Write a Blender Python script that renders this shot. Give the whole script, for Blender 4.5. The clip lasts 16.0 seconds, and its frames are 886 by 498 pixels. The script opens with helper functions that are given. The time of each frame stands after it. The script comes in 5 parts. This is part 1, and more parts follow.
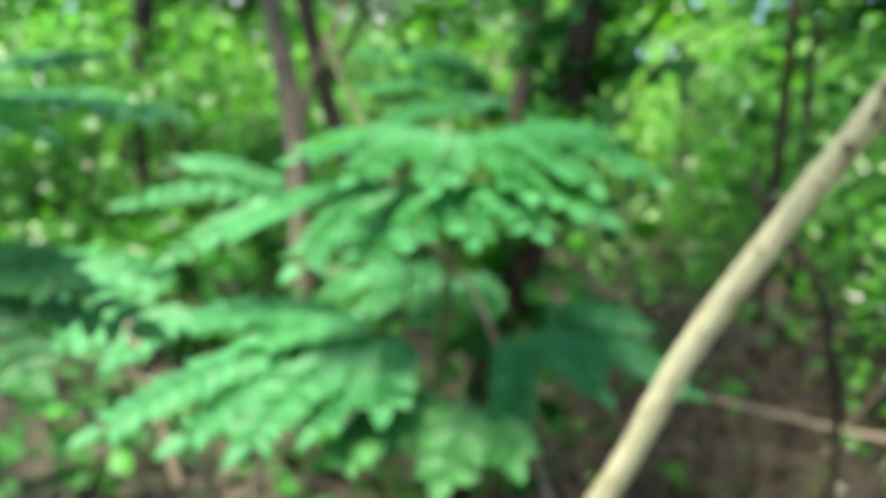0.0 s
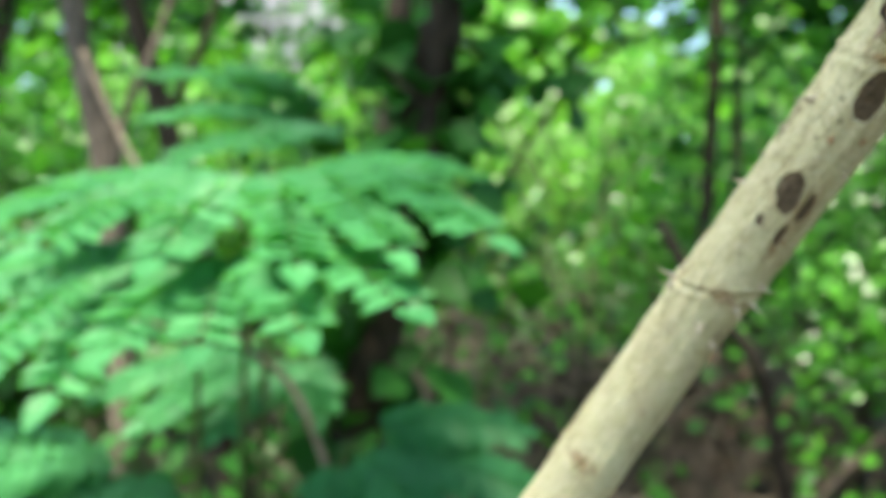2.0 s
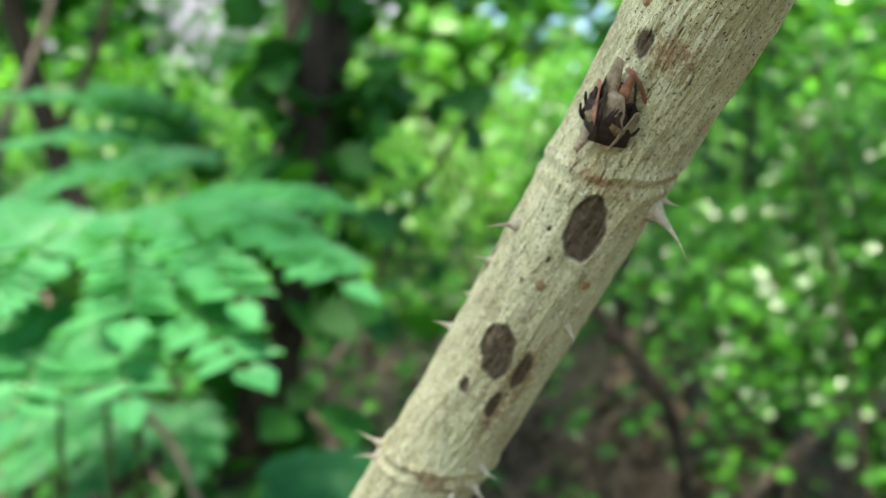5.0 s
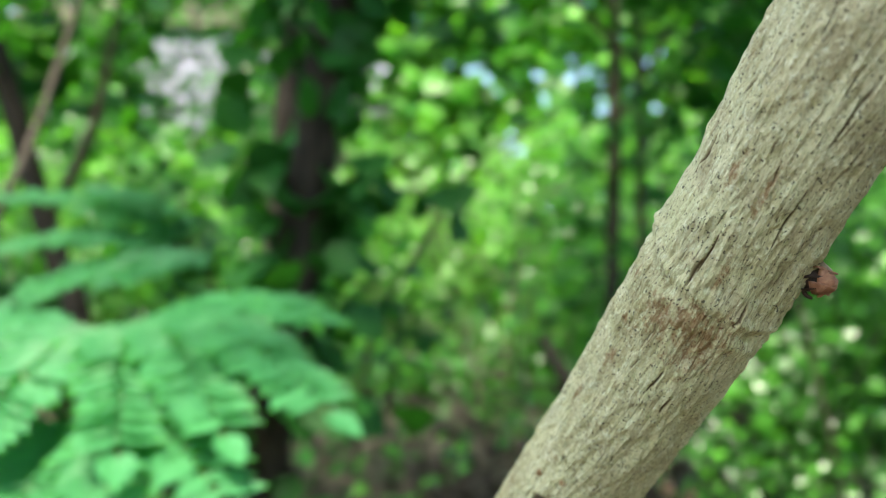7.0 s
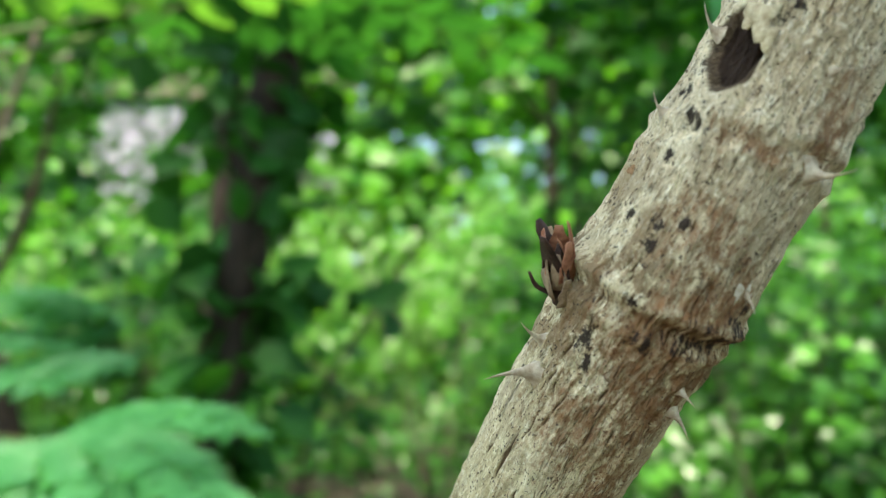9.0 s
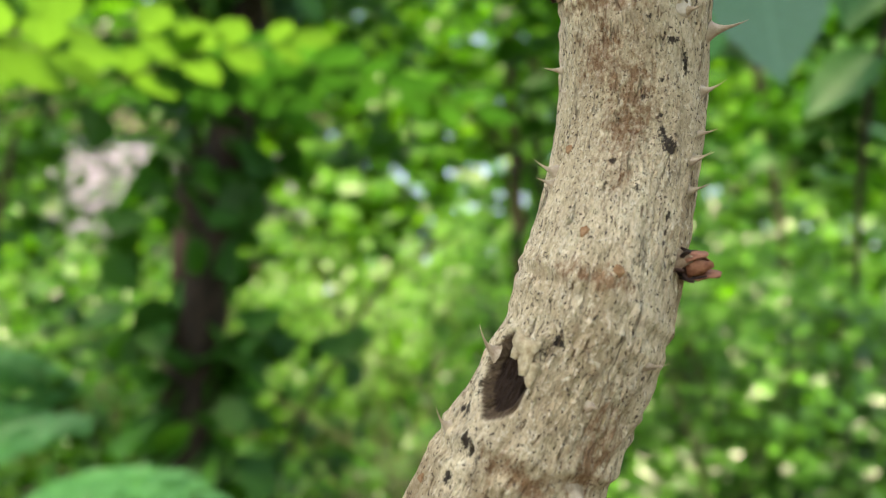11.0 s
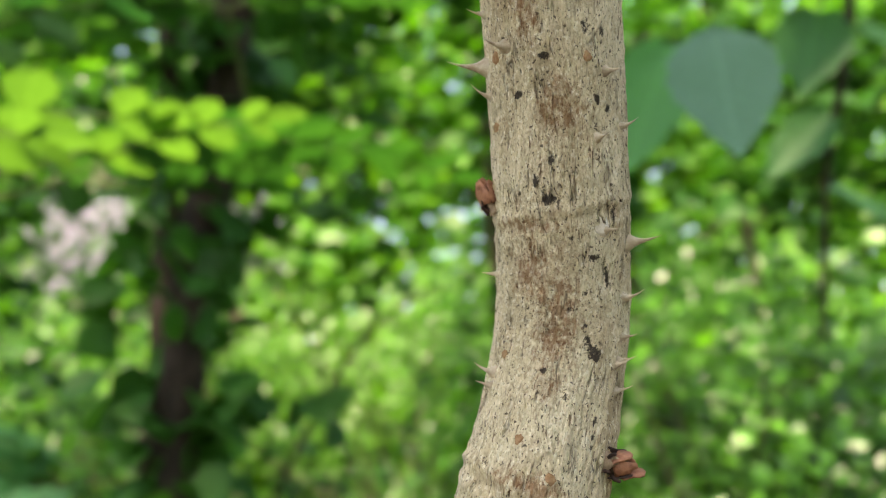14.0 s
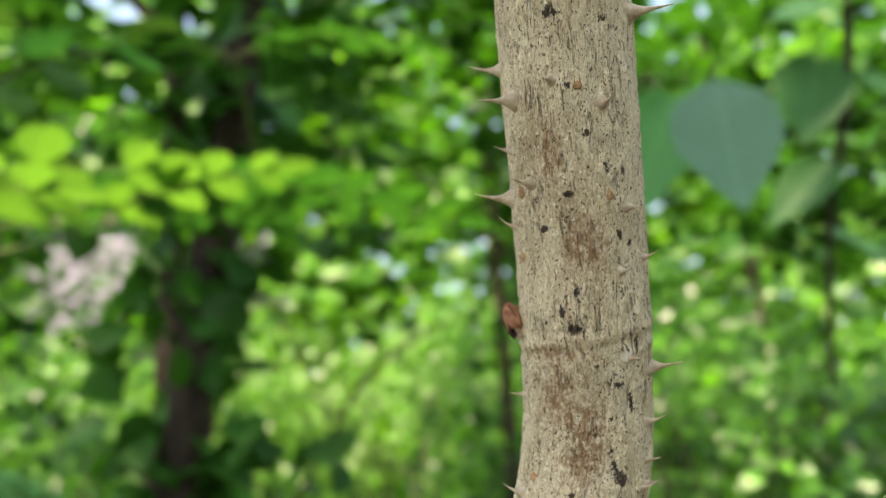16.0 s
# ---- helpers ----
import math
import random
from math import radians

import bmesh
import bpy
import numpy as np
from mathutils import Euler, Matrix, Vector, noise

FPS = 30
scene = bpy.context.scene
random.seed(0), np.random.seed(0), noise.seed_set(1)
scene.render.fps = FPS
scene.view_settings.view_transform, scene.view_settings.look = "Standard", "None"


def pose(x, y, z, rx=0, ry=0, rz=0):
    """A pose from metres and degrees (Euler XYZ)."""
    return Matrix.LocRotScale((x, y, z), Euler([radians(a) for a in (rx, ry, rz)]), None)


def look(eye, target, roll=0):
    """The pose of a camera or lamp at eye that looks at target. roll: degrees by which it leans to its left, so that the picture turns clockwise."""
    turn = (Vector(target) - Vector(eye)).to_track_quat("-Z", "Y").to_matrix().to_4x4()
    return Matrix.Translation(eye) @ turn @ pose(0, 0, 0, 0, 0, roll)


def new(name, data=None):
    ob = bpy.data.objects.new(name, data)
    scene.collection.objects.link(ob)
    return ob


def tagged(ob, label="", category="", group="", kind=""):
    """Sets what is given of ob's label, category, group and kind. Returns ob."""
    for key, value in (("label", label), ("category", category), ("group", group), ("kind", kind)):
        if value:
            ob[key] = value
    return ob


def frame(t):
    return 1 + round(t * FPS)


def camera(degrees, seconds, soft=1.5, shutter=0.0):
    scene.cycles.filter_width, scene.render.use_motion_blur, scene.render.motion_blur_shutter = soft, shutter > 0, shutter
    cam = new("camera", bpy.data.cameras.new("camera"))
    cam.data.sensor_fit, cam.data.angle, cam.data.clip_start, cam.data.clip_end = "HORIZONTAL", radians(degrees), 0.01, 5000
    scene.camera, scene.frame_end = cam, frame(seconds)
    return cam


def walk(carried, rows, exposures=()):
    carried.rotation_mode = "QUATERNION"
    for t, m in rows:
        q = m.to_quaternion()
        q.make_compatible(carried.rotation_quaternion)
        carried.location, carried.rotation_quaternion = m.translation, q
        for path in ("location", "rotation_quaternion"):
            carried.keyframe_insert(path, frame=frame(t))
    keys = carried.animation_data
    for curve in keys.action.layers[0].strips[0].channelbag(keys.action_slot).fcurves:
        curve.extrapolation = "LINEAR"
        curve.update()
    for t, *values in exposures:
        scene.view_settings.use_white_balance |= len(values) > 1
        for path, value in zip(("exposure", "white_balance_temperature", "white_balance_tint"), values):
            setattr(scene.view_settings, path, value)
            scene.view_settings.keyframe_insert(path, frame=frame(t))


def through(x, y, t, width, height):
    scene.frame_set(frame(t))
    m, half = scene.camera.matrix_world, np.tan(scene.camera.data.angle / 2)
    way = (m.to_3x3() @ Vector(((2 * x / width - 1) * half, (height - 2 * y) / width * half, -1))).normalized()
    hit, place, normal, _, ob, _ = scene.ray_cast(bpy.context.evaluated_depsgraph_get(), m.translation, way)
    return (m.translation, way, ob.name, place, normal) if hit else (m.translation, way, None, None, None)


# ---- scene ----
# A thorny stem close to the camera, in a wood of broad compound leaves; z = 0 is the ground below the stem.

# camera and walk: seconds, eye, a point one metre ahead, lean
cam = camera(57.0, 16.0, 1.05)
cam.data.dof.use_dof = True
cam.data.dof.focus_distance = 0.161
cam.data.dof.aperture_fstop = 10.5
PATH = [
    (0.0, (0.0376, -0.0179, 1.1563), (-0.0208, 0.9793, 1.1083), 3.16),
    (0.5, (0.0948, 0.0743, 1.1138), (0.0650, 1.0734, 1.0838), 1.36),
    (1.0, (0.1569, 0.2560, 1.0869), (0.0871, 1.2523, 1.0358), 2.41),
    (1.5, (0.2246, 0.4063, 1.1714), (0.1668, 1.4042, 1.1415), 2.15),
    (2.0, (0.2815, 0.5784, 1.2210), (0.2834, 1.5784, 1.2228), 1.39),
    (2.5, (0.3189, 0.6369, 1.2516), (0.3387, 1.6366, 1.2437), 1.10),
    (3.0, (0.3494, 0.6764, 1.2503), (0.3955, 1.6751, 1.2302), 1.60),
    (3.2, (0.3590, 0.6863, 1.2426), (0.4122, 1.6845, 1.2170), 1.44),
    (5.3, (0.3823, 0.6628, 1.2765), (0.4589, 1.6599, 1.2878), -0.08),
    (5.5, (0.3846, 0.6605, 1.2806), (0.4561, 1.6579, 1.2885), -0.38),
    (6.0, (0.3875, 0.6464, 1.3085), (0.4547, 1.6437, 1.3380), -0.07),
    (6.5, (0.3780, 0.6199, 1.3447), (0.4512, 1.6158, 1.3982), -0.42),
    (7.0, (0.3931, 0.6235, 1.3671), (0.4780, 1.6176, 1.4357), -0.48),
    (7.5, (0.4244, 0.6116, 1.4003), (0.5294, 1.6023, 1.4864), -1.09),
    (8.0, (0.4299, 0.6013, 1.4147), (0.5525, 1.5876, 1.5247), -1.28),
    (8.5, (0.4317, 0.5978, 1.4312), (0.5651, 1.5807, 1.5584), -1.39),
    (9.0, (0.4322, 0.5779, 1.4400), (0.5776, 1.5569, 1.5833), -1.20),
    (9.5, (0.4316, 0.5693, 1.4581), (0.5846, 1.5458, 1.6097), -1.75),
    (9.7, (0.4378, 0.5695, 1.4659), (0.5876, 1.5478, 1.6091), -2.16),
    (11.8, (0.4680, 0.5459, 1.4966), (0.6587, 1.5090, 1.6866), -3.80),
    (12.0, (0.4690, 0.5442, 1.4986), (0.6609, 1.5065, 1.6915), -3.93),
    (12.5, (0.4712, 0.5437, 1.5036), (0.6684, 1.5029, 1.7061), -4.18),
    (13.0, (0.4700, 0.5376, 1.5086), (0.6740, 1.4938, 1.7181), -4.44),
    (13.5, (0.4717, 0.5369, 1.5145), (0.6768, 1.4916, 1.7297), -4.75),
    (14.0, (0.4707, 0.5354, 1.5197), (0.6725, 1.4898, 1.7397), -5.15),
    (14.5, (0.4735, 0.5254, 1.5256), (0.6739, 1.4775, 1.7563), -5.41),
    (15.0, (0.4698, 0.5271, 1.5296), (0.6691, 1.4772, 1.7696), -5.28),
    (15.5, (0.4660, 0.5259, 1.5350), (0.6654, 1.4737, 1.7838), -5.27),
    (16.0, (0.4642, 0.5239, 1.5383), (0.6645, 1.4687, 1.7974), -5.58),
]
EXPOSURES = [(0.0, 2.34, 7200, 0), (7.0, 2.28, 7200, -1), (9.0, 2.26, 7600, 1), (9.5, 2.22, 8900, 13), (12.0, 2.2, 9100, 15), (16.0, 2.16, 9000, 14)]
walk(cam, [(t, look(eye, ahead, lean)) for t, eye, ahead, lean in PATH], EXPOSURES)

# sky and sun
SUN_ELEVATION, SUN_TURN = 66.0, -145.0
world = bpy.data.worlds.new("sky")
scene.world = world
world.use_nodes = True
sky = world.node_tree.nodes.new("ShaderNodeTexSky")
sky.sky_type, sky.sun_disc = "NISHITA", False
sky.sun_elevation, sky.sun_rotation = radians(SUN_ELEVATION), radians(SUN_TURN)
world.node_tree.links.new(sky.outputs["Color"], world.node_tree.nodes["Background"].inputs["Color"])
world.node_tree.nodes["Background"].inputs["Strength"].default_value = 0.15
sun = new("sun", bpy.data.lights.new("sun", "SUN"))
sun.data.energy, sun.data.angle, sun.data.color = 4.3, radians(18.0), (1.0, 0.95, 0.86)
sun_way = Vector((math.sin(radians(SUN_TURN)) * math.cos(radians(SUN_ELEVATION)), math.cos(radians(SUN_TURN)) * math.cos(radians(SUN_ELEVATION)), math.sin(radians(SUN_ELEVATION))))
sun.matrix_world = look(sun_way * 30, (0, 0, 0))


# ---- materials ----
def material(name):
    m = bpy.data.materials.new(name)
    m.use_nodes = True
    return m, m.node_tree.nodes, m.node_tree.links, m.node_tree.nodes["Principled BSDF"]


def ramp(nodes, links, source, stops, ease="LINEAR"):
    r = nodes.new("ShaderNodeValToRGB")
    r.color_ramp.interpolation = ease
    while len(r.color_ramp.elements) < len(stops):
        r.color_ramp.elements.new(0.5)
    for e, (p, c) in zip(r.color_ramp.elements, stops):
        e.position = p
        e.color = (*c, 1) if len(c) == 3 else c
    links.new(source, r.inputs["Fac"])
    return r.outputs["Color"]


def noise_tex(nodes, links, vector, scale, detail=4.0, rough=0.55, stretch=None):
    if stretch:
        s = nodes.new("ShaderNodeMapping")
        s.inputs["Scale"].default_value = stretch
        links.new(vector, s.inputs["Vector"])
        vector = s.outputs["Vector"]
    n = nodes.new("ShaderNodeTexNoise")
    n.inputs["Scale"].default_value, n.inputs["Detail"].default_value, n.inputs["Roughness"].default_value = scale, detail, rough
    links.new(vector, n.inputs["Vector"])
    return n.outputs["Fac"]


def mix(nodes, links, fac, a, b, how="MIX"):
    m = nodes.new("ShaderNodeMix")
    m.data_type, m.blend_type = "RGBA", how
    for socket, value in ((m.inputs[0], fac), (m.inputs[6], a), (m.inputs[7], b)):
        if isinstance(value, (int, float)):
            socket.default_value = value
        elif isinstance(value, tuple):
            socket.default_value = (*value, 1)
        else:
            links.new(value, socket)
    return m.outputs[2]


def bump(nodes, links, height, strength, distance, before=None):
    b = nodes.new("ShaderNodeBump")
    b.inputs["Distance"].default_value = distance
    if isinstance(strength, float):
        b.inputs["Strength"].default_value = strength
    else:
        links.new(strength, b.inputs["Strength"])
    links.new(height, b.inputs["Height"])
    if before:
        links.new(before, b.inputs["Normal"])
    return b.outputs["Normal"]


def leaf_material(name, dark, light, gloss=0.42, through=0.4, by_island=True, shine=0.25):
    """A leaf: reflects green, lets yellower green light through, each leaf a little different."""
    m, nodes, links, bsdf = material(name)
    if by_island:
        pick = nodes.new("ShaderNodeNewGeometry").outputs["Random Per Island"]
    else:
        pick = nodes.new("ShaderNodeObjectInfo").outputs["Random"]
    place = nodes.new("ShaderNodeTexCoord").outputs["Object"]
    if by_island:
        # mostly dark with few bright leaves: sun and shade contrast put into colour
        col = ramp(nodes, links, pick, [(0.0, tuple(0.8 * a for a in dark)), (0.55, tuple(0.75 * a + 0.25 * b for a, b in zip(dark, light))), (0.85, tuple((a + b) / 2 for a, b in zip(dark, light))), (1.0, tuple(1.35 * b for b in light))])
    else:
        col = ramp(nodes, links, pick, [(0.0, dark), (0.55, tuple((a + b) / 2 for a, b in zip(dark, light))), (1.0, light)])
    blotch = noise_tex(nodes, links, place, 30.0, 3.0)
    col = mix(nodes, links, ramp(nodes, links, blotch, [(0.35, (0, 0, 0)), (0.75, (0.45, 0.45, 0.45))]), col, tuple(c * 0.6 for c in light))
    if not by_island:
        # midrib and side veins of a leaflet that lies along y
        part = nodes.new("ShaderNodeSeparateXYZ")
        links.new(place, part.inputs["Vector"])
        across = nodes.new("ShaderNodeMath")
        across.operation = "ABSOLUTE"
        links.new(part.outputs["X"], across.inputs[0])
        slant = nodes.new("ShaderNodeMath")
        slant.operation, slant.inputs[1].default_value = "MULTIPLY_ADD", -0.9
        links.new(across.outputs["Value"], slant.inputs[0])
        links.new(part.outputs["Y"], slant.inputs[2])
        wave = nodes.new("ShaderNodeMath")
        wave.operation, wave.inputs[1].default_value = "MULTIPLY", 62.0
        links.new(slant.outputs["Value"], wave.inputs[0])
        sine = nodes.new("ShaderNodeMath")
        sine.operation = "SINE"
        links.new(wave.outputs["Value"], sine.inputs[0])
        rib = ramp(nodes, links, across.outputs["Value"], [(0.004, (0.4, 0.4, 0.4)), (0.016, (0, 0, 0))])
        side = ramp(nodes, links, sine.outputs["Value"], [(0.86, (0, 0, 0)), (1.0, (0.3, 0.3, 0.3))])
        col = mix(nodes, links, mix(nodes, links, 1.0, rib, side, "ADD"), col, tuple(min(1.0, c * 1.35 + 0.01) for c in light))
    links.new(col, bsdf.inputs["Base Color"])
    bsdf.inputs["Roughness"].default_value = gloss
    bsdf.inputs["Specular IOR Level"].default_value = shine
    glow = nodes.new("ShaderNodeBsdfTranslucent")
    links.new(mix(nodes, links, 1.0, col, (1.5, 1.65, 0.55), "MULTIPLY"), glow.inputs["Color"])
    both = nodes.new("ShaderNodeMixShader")
    both.inputs["Fac"].default_value = through
    links.new(bsdf.outputs["BSDF"], both.inputs[1])
    links.new(glow.outputs["BSDF"], both.inputs[2])
    links.new(both.outputs["Shader"], nodes["Material Output"].inputs["Surface"])
    return m


def plain_bark(name, dark, light, scale=18.0, rough=0.85):
    m, nodes, links, bsdf = material(name)
    place = nodes.new("ShaderNodeTexCoord").outputs["Object"]
    a = noise_tex(nodes, links, place, scale, 6.0, 0.65, (1, 1, 0.25))
    b = noise_tex(nodes, links, place, scale * 5, 4.0, 0.6, (1, 1, 0.3))
    col = ramp(nodes, links, a, [(0.3, dark), (0.7, light)])
    col = mix(nodes, links, ramp(nodes, links, b, [(0.35, (0.7, 0.7, 0.7)), (0.6, (0, 0, 0))]), col, tuple(c * 0.5 for c in dark))
    links.new(col, bsdf.inputs["Base Color"])
    bsdf.inputs["Roughness"].default_value = rough
    bsdf.inputs["Specular IOR Level"].default_value = 0.15
    links.new(bump(nodes, links, a, 0.6, 0.01), bsdf.inputs["Normal"])
    return m


LEAF_HERO = leaf_material("leaf_compound", (0.034, 0.16, 0.060), (0.060, 0.235, 0.090), 0.5, 0.48, False)
LEAF_BRIGHT = leaf_material("leaf_bright", (0.058, 0.145, 0.040), (0.085, 0.20, 0.055), 0.5, 0.42, False)
# darker copy of the compound leaf, with shade put into its colour
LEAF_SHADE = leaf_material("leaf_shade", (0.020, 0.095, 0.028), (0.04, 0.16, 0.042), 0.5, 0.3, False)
# lighter leaf copy for clearing and far woods, sunlight put into its colour
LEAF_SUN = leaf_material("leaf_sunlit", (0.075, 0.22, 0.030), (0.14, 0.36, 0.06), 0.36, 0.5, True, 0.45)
LEAF_DEAD = leaf_material("leaf_dead", (0.020, 0.014, 0.010), (0.085, 0.058, 0.040), 0.8, 0.1)
LEAF_BLUE = leaf_material("leaf_bluish", (0.05, 0.145, 0.085), (0.06, 0.165, 0.095), 0.6, 0.15, False, 0.3)
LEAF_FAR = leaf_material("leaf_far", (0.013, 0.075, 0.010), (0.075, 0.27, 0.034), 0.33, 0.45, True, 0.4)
# darker leaf copy for canopy, vine and weeds, the wood's shade put into colour
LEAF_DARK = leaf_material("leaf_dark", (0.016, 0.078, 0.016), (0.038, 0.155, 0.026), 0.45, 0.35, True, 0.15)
LEAF_BUSH = leaf_material("leaf_bush", (0.012, 0.07, 0.010), (0.10, 0.32, 0.04), 0.3, 0.45, True, 0.5)
BARK_DARK = plain_bark("bark_dark", (0.018, 0.014, 0.011), (0.07, 0.052, 0.040))
BARK_GREY = plain_bark("bark_grey", (0.05, 0.04, 0.034), (0.17, 0.135, 0.11))
BARK_BROWN = plain_bark("bark_brown", (0.045, 0.036, 0.030), (0.23, 0.18, 0.145))
DEAD_WOOD = plain_bark("dead_wood", (0.11, 0.085, 0.065), (0.30, 0.24, 0.19), 30.0)
GREEN_STALK = plain_bark("green_stalk", (0.06, 0.10, 0.03), (0.13, 0.17, 0.06), 40.0, 0.6)


def litter_material():
    m, nodes, links, bsdf = material("leaf_litter")
    place = nodes.new("ShaderNodeTexCoord").outputs["Object"]
    a, b = noise_tex(nodes, links, place, 3.0, 5.0), noise_tex(nodes, links, place, 40.0, 5.0, 0.7)
    col = ramp(nodes, links, b, [(0.3, (0.011, 0.008, 0.006)), (0.5, (0.032, 0.022, 0.016)), (0.75, (0.068, 0.048, 0.035))])
    col = mix(nodes, links, ramp(nodes, links, a, [(0.4, (0, 0, 0)), (0.7, (0.6, 0.6, 0.6))]), col, (0.03, 0.045, 0.015))
    links.new(col, bsdf.inputs["Base Color"])
    bsdf.inputs["Roughness"].default_value = 0.9
    links.new(bump(nodes, links, b, 0.8, 0.02), bsdf.inputs["Normal"])
    return m


LITTER = litter_material()


def stem_material():
    """Cream to grey-green bark: fine black specks, hairline cracks along the stem, rusty stains, scaly grain."""
    m, nodes, links, bsdf = material("thorny_bark")
    a = nodes.new("ShaderNodeAttribute")
    a.attribute_name = "bark"
    v = a.outputs["Vector"]
    broad = noise_tex(nodes, links, v, 60.0, 6.0, 0.65, (1, 1, 0.5))
    fine = noise_tex(nodes, links, v, 480.0, 5.0, 0.7, (1, 1, 0.55))
    grain = noise_tex(nodes, links, v, 1700.0, 3.0, 0.6, (1, 1, 0.6))
    fibre = noise_tex(nodes, links, v, 1250.0, 3.0, 0.65, (1, 1, 0.15))
    # the lower bark is smoother, and tinted greener and darker
    low_attr = nodes.new("ShaderNodeAttribute")
    low_attr.attribute_name = "split"
    low_part = nodes.new("ShaderNodeSeparateXYZ")
    links.new(low_attr.outputs["Vector"], low_part.inputs["Vector"])
    calm = nodes.new("ShaderNodeMath")
    calm.operation, calm.inputs[1].default_value, calm.inputs[2].default_value = "MULTIPLY_ADD", -0.75, 1.0
    links.new(low_part.outputs["Y"], calm.inputs[0])
    col = ramp(nodes, links, broad, [(0.30, (0.41, 0.305, 0.185)), (0.43, (0.595, 0.48, 0.312)), (0.58, (0.74, 0.62, 0.425)), (0.75, (0.64, 0.525, 0.35))])
    # skin of tiny pale scales with brown seams, relief highlights partly put into colour
    pale = noise_tex(nodes, links, v, 150.0, 5.0, 0.65)
    scale_ = noise_tex(nodes, links, v, 760.0, 4.0, 0.7, (1, 1, 0.85))
    col = mix(nodes, links, ramp(nodes, links, scale_, [(0.53, (0, 0, 0)), (0.62, (0.7, 0.7, 0.7))]), col, (0.86, 0.765, 0.575))
    col = mix(nodes, links, ramp(nodes, links, fine, [(0.31, (0.75, 0.75, 0.75)), (0.40, (0, 0, 0))]), col, (0.30, 0.195, 0.11))
    col = mix(nodes, links, 1.0, col, ramp(nodes, links, grain, [(0.30, (0.72, 0.70, 0.67)), (0.5, (1, 1, 1)), (0.7, (1.1, 1.1, 1.1))]), "MULTIPLY")
    # short dark seams along the stem, crowded in some places
    crowd = ramp(nodes, links, noise_tex(nodes, links, v, 110.0, 3.0, 0.6), [(0.40, (0.25, 0.25, 0.25)), (0.62, (1, 1, 1))])
    seam = mix(nodes, links, 1.0, ramp(nodes, links, fibre, [(0.35, (0.95, 0.95, 0.95)), (0.385, (0, 0, 0))]), crowd, "MULTIPLY")
    seam = mix(nodes, links, 1.0, seam, calm.outputs["Value"], "MULTIPLY")
    col = mix(nodes, links, seam, col, (0.12, 0.068, 0.036))
    # dark grit in the grain, part of its relief shading put into colour
    grit = noise_tex(nodes, links, v, 1300.0, 3.0, 0.7, (1, 1, 0.6))
    col = mix(nodes, links, mix(nodes, links, 1.0, ramp(nodes, links, grit, [(0.315, (0.95, 0.95, 0.95)), (0.36, (0, 0, 0))]), calm.outputs["Value"], "MULTIPLY"), col, (0.06, 0.036, 0.02))
    rust = noise_tex(nodes, links, v, 75.0, 6.0, 0.78)
    col = mix(nodes, links, ramp(nodes, links, rust, [(0.58, (0, 0, 0)), (0.72, (0.55, 0.55, 0.55))]), col, (0.28, 0.155, 0.08))
    green = mix(nodes, links, 1.0, ramp(nodes, links, pale, [(0.32, (0.85, 0.85, 0.85)), (0.62, (0.5, 0.5, 0.5))]), low_part.outputs["Y"], "MULTIPLY")
    col = mix(nodes, links, green, col, mix(nodes, links, 1.0, col, (0.70, 0.735, 0.57), "MULTIPLY"))
    # brown weathering, thickest on the lower bark
    weather = noise_tex(nodes, links, v, 140.0, 6.0, 0.7, (1, 1, 0.75))
    thick = nodes.new("ShaderNodeMath")
    thick.operation, thick.inputs[1].default_value, thick.inputs[2].default_value = "MULTIPLY_ADD", 0.78, 0.05
    aged = nodes.new("ShaderNodeAttribute")
    aged.attribute_name = "age"
    links.new(aged.outputs["Fac"], thick.inputs[0])
    worn = mix(nodes, links, 1.0, ramp(nodes, links, weather, [(0.465, (0, 0, 0)), (0.535, (1, 1, 1))]), thick.outputs["Value"], "MULTIPLY")
    col = mix(nodes, links, worn, col, (0.19, 0.115, 0.058))
    # cracks that run along the stem, in patches
    crack = noise_tex(nodes, links, v, 260.0, 3.0, 0.6, (1, 1, 0.2))
    crack = ramp(nodes, links, crack, [(0.472, (0, 0, 0)), (0.5, (1, 1, 1)), (0.528, (0, 0, 0))])
    where = ramp(nodes, links, noise_tex(nodes, links, v, 230.0, 3.0, 0.6, (1, 1, 0.45)), [(0.52, (0, 0, 0)), (0.60, (1, 1, 1))])
    crack = mix(nodes, links, 1.0, mix(nodes, links, 1.0, crack, where, "MULTIPLY"), calm.outputs["Value"], "MULTIPLY")
    col = mix(nodes, links, mix(nodes, links, 1.0, crack, (0.6, 0.6, 0.6), "MULTIPLY"), col, (0.045, 0.028, 0.018))
    # black specks
    dots = None
    for scale, near, far, lo in ((520.0, 0.12, 0.20, 0.52), (1250.0, 0.20, 0.29, 0.39)):
        cell = nodes.new("ShaderNodeTexVoronoi")
        cell.inputs["Scale"].default_value = scale
        squash = nodes.new("ShaderNodeMapping")
        squash.inputs["Scale"].default_value = (1, 1, 0.6)
        shake = nodes.new("ShaderNodeTexNoise")
        shake.inputs["Scale"].default_value = 700.0
        links.new(v, shake.inputs["Vector"])
        push = nodes.new("ShaderNodeVectorMath")
        push.operation = "MULTIPLY_ADD"
        push.inputs[1].default_value = (0.0022, 0.0022, 0.0022)
        links.new(shake.outputs["Color"], push.inputs[0])
        links.new(v, push.inputs[2])
        links.new(push.outputs["Vector"], squash.inputs["Vector"])
        links.new(squash.outputs["Vector"], cell.inputs["Vector"])
        dot = ramp(nodes, links, cell.outputs["Distance"], [(near, (1, 1, 1)), (far, (0, 0, 0))])
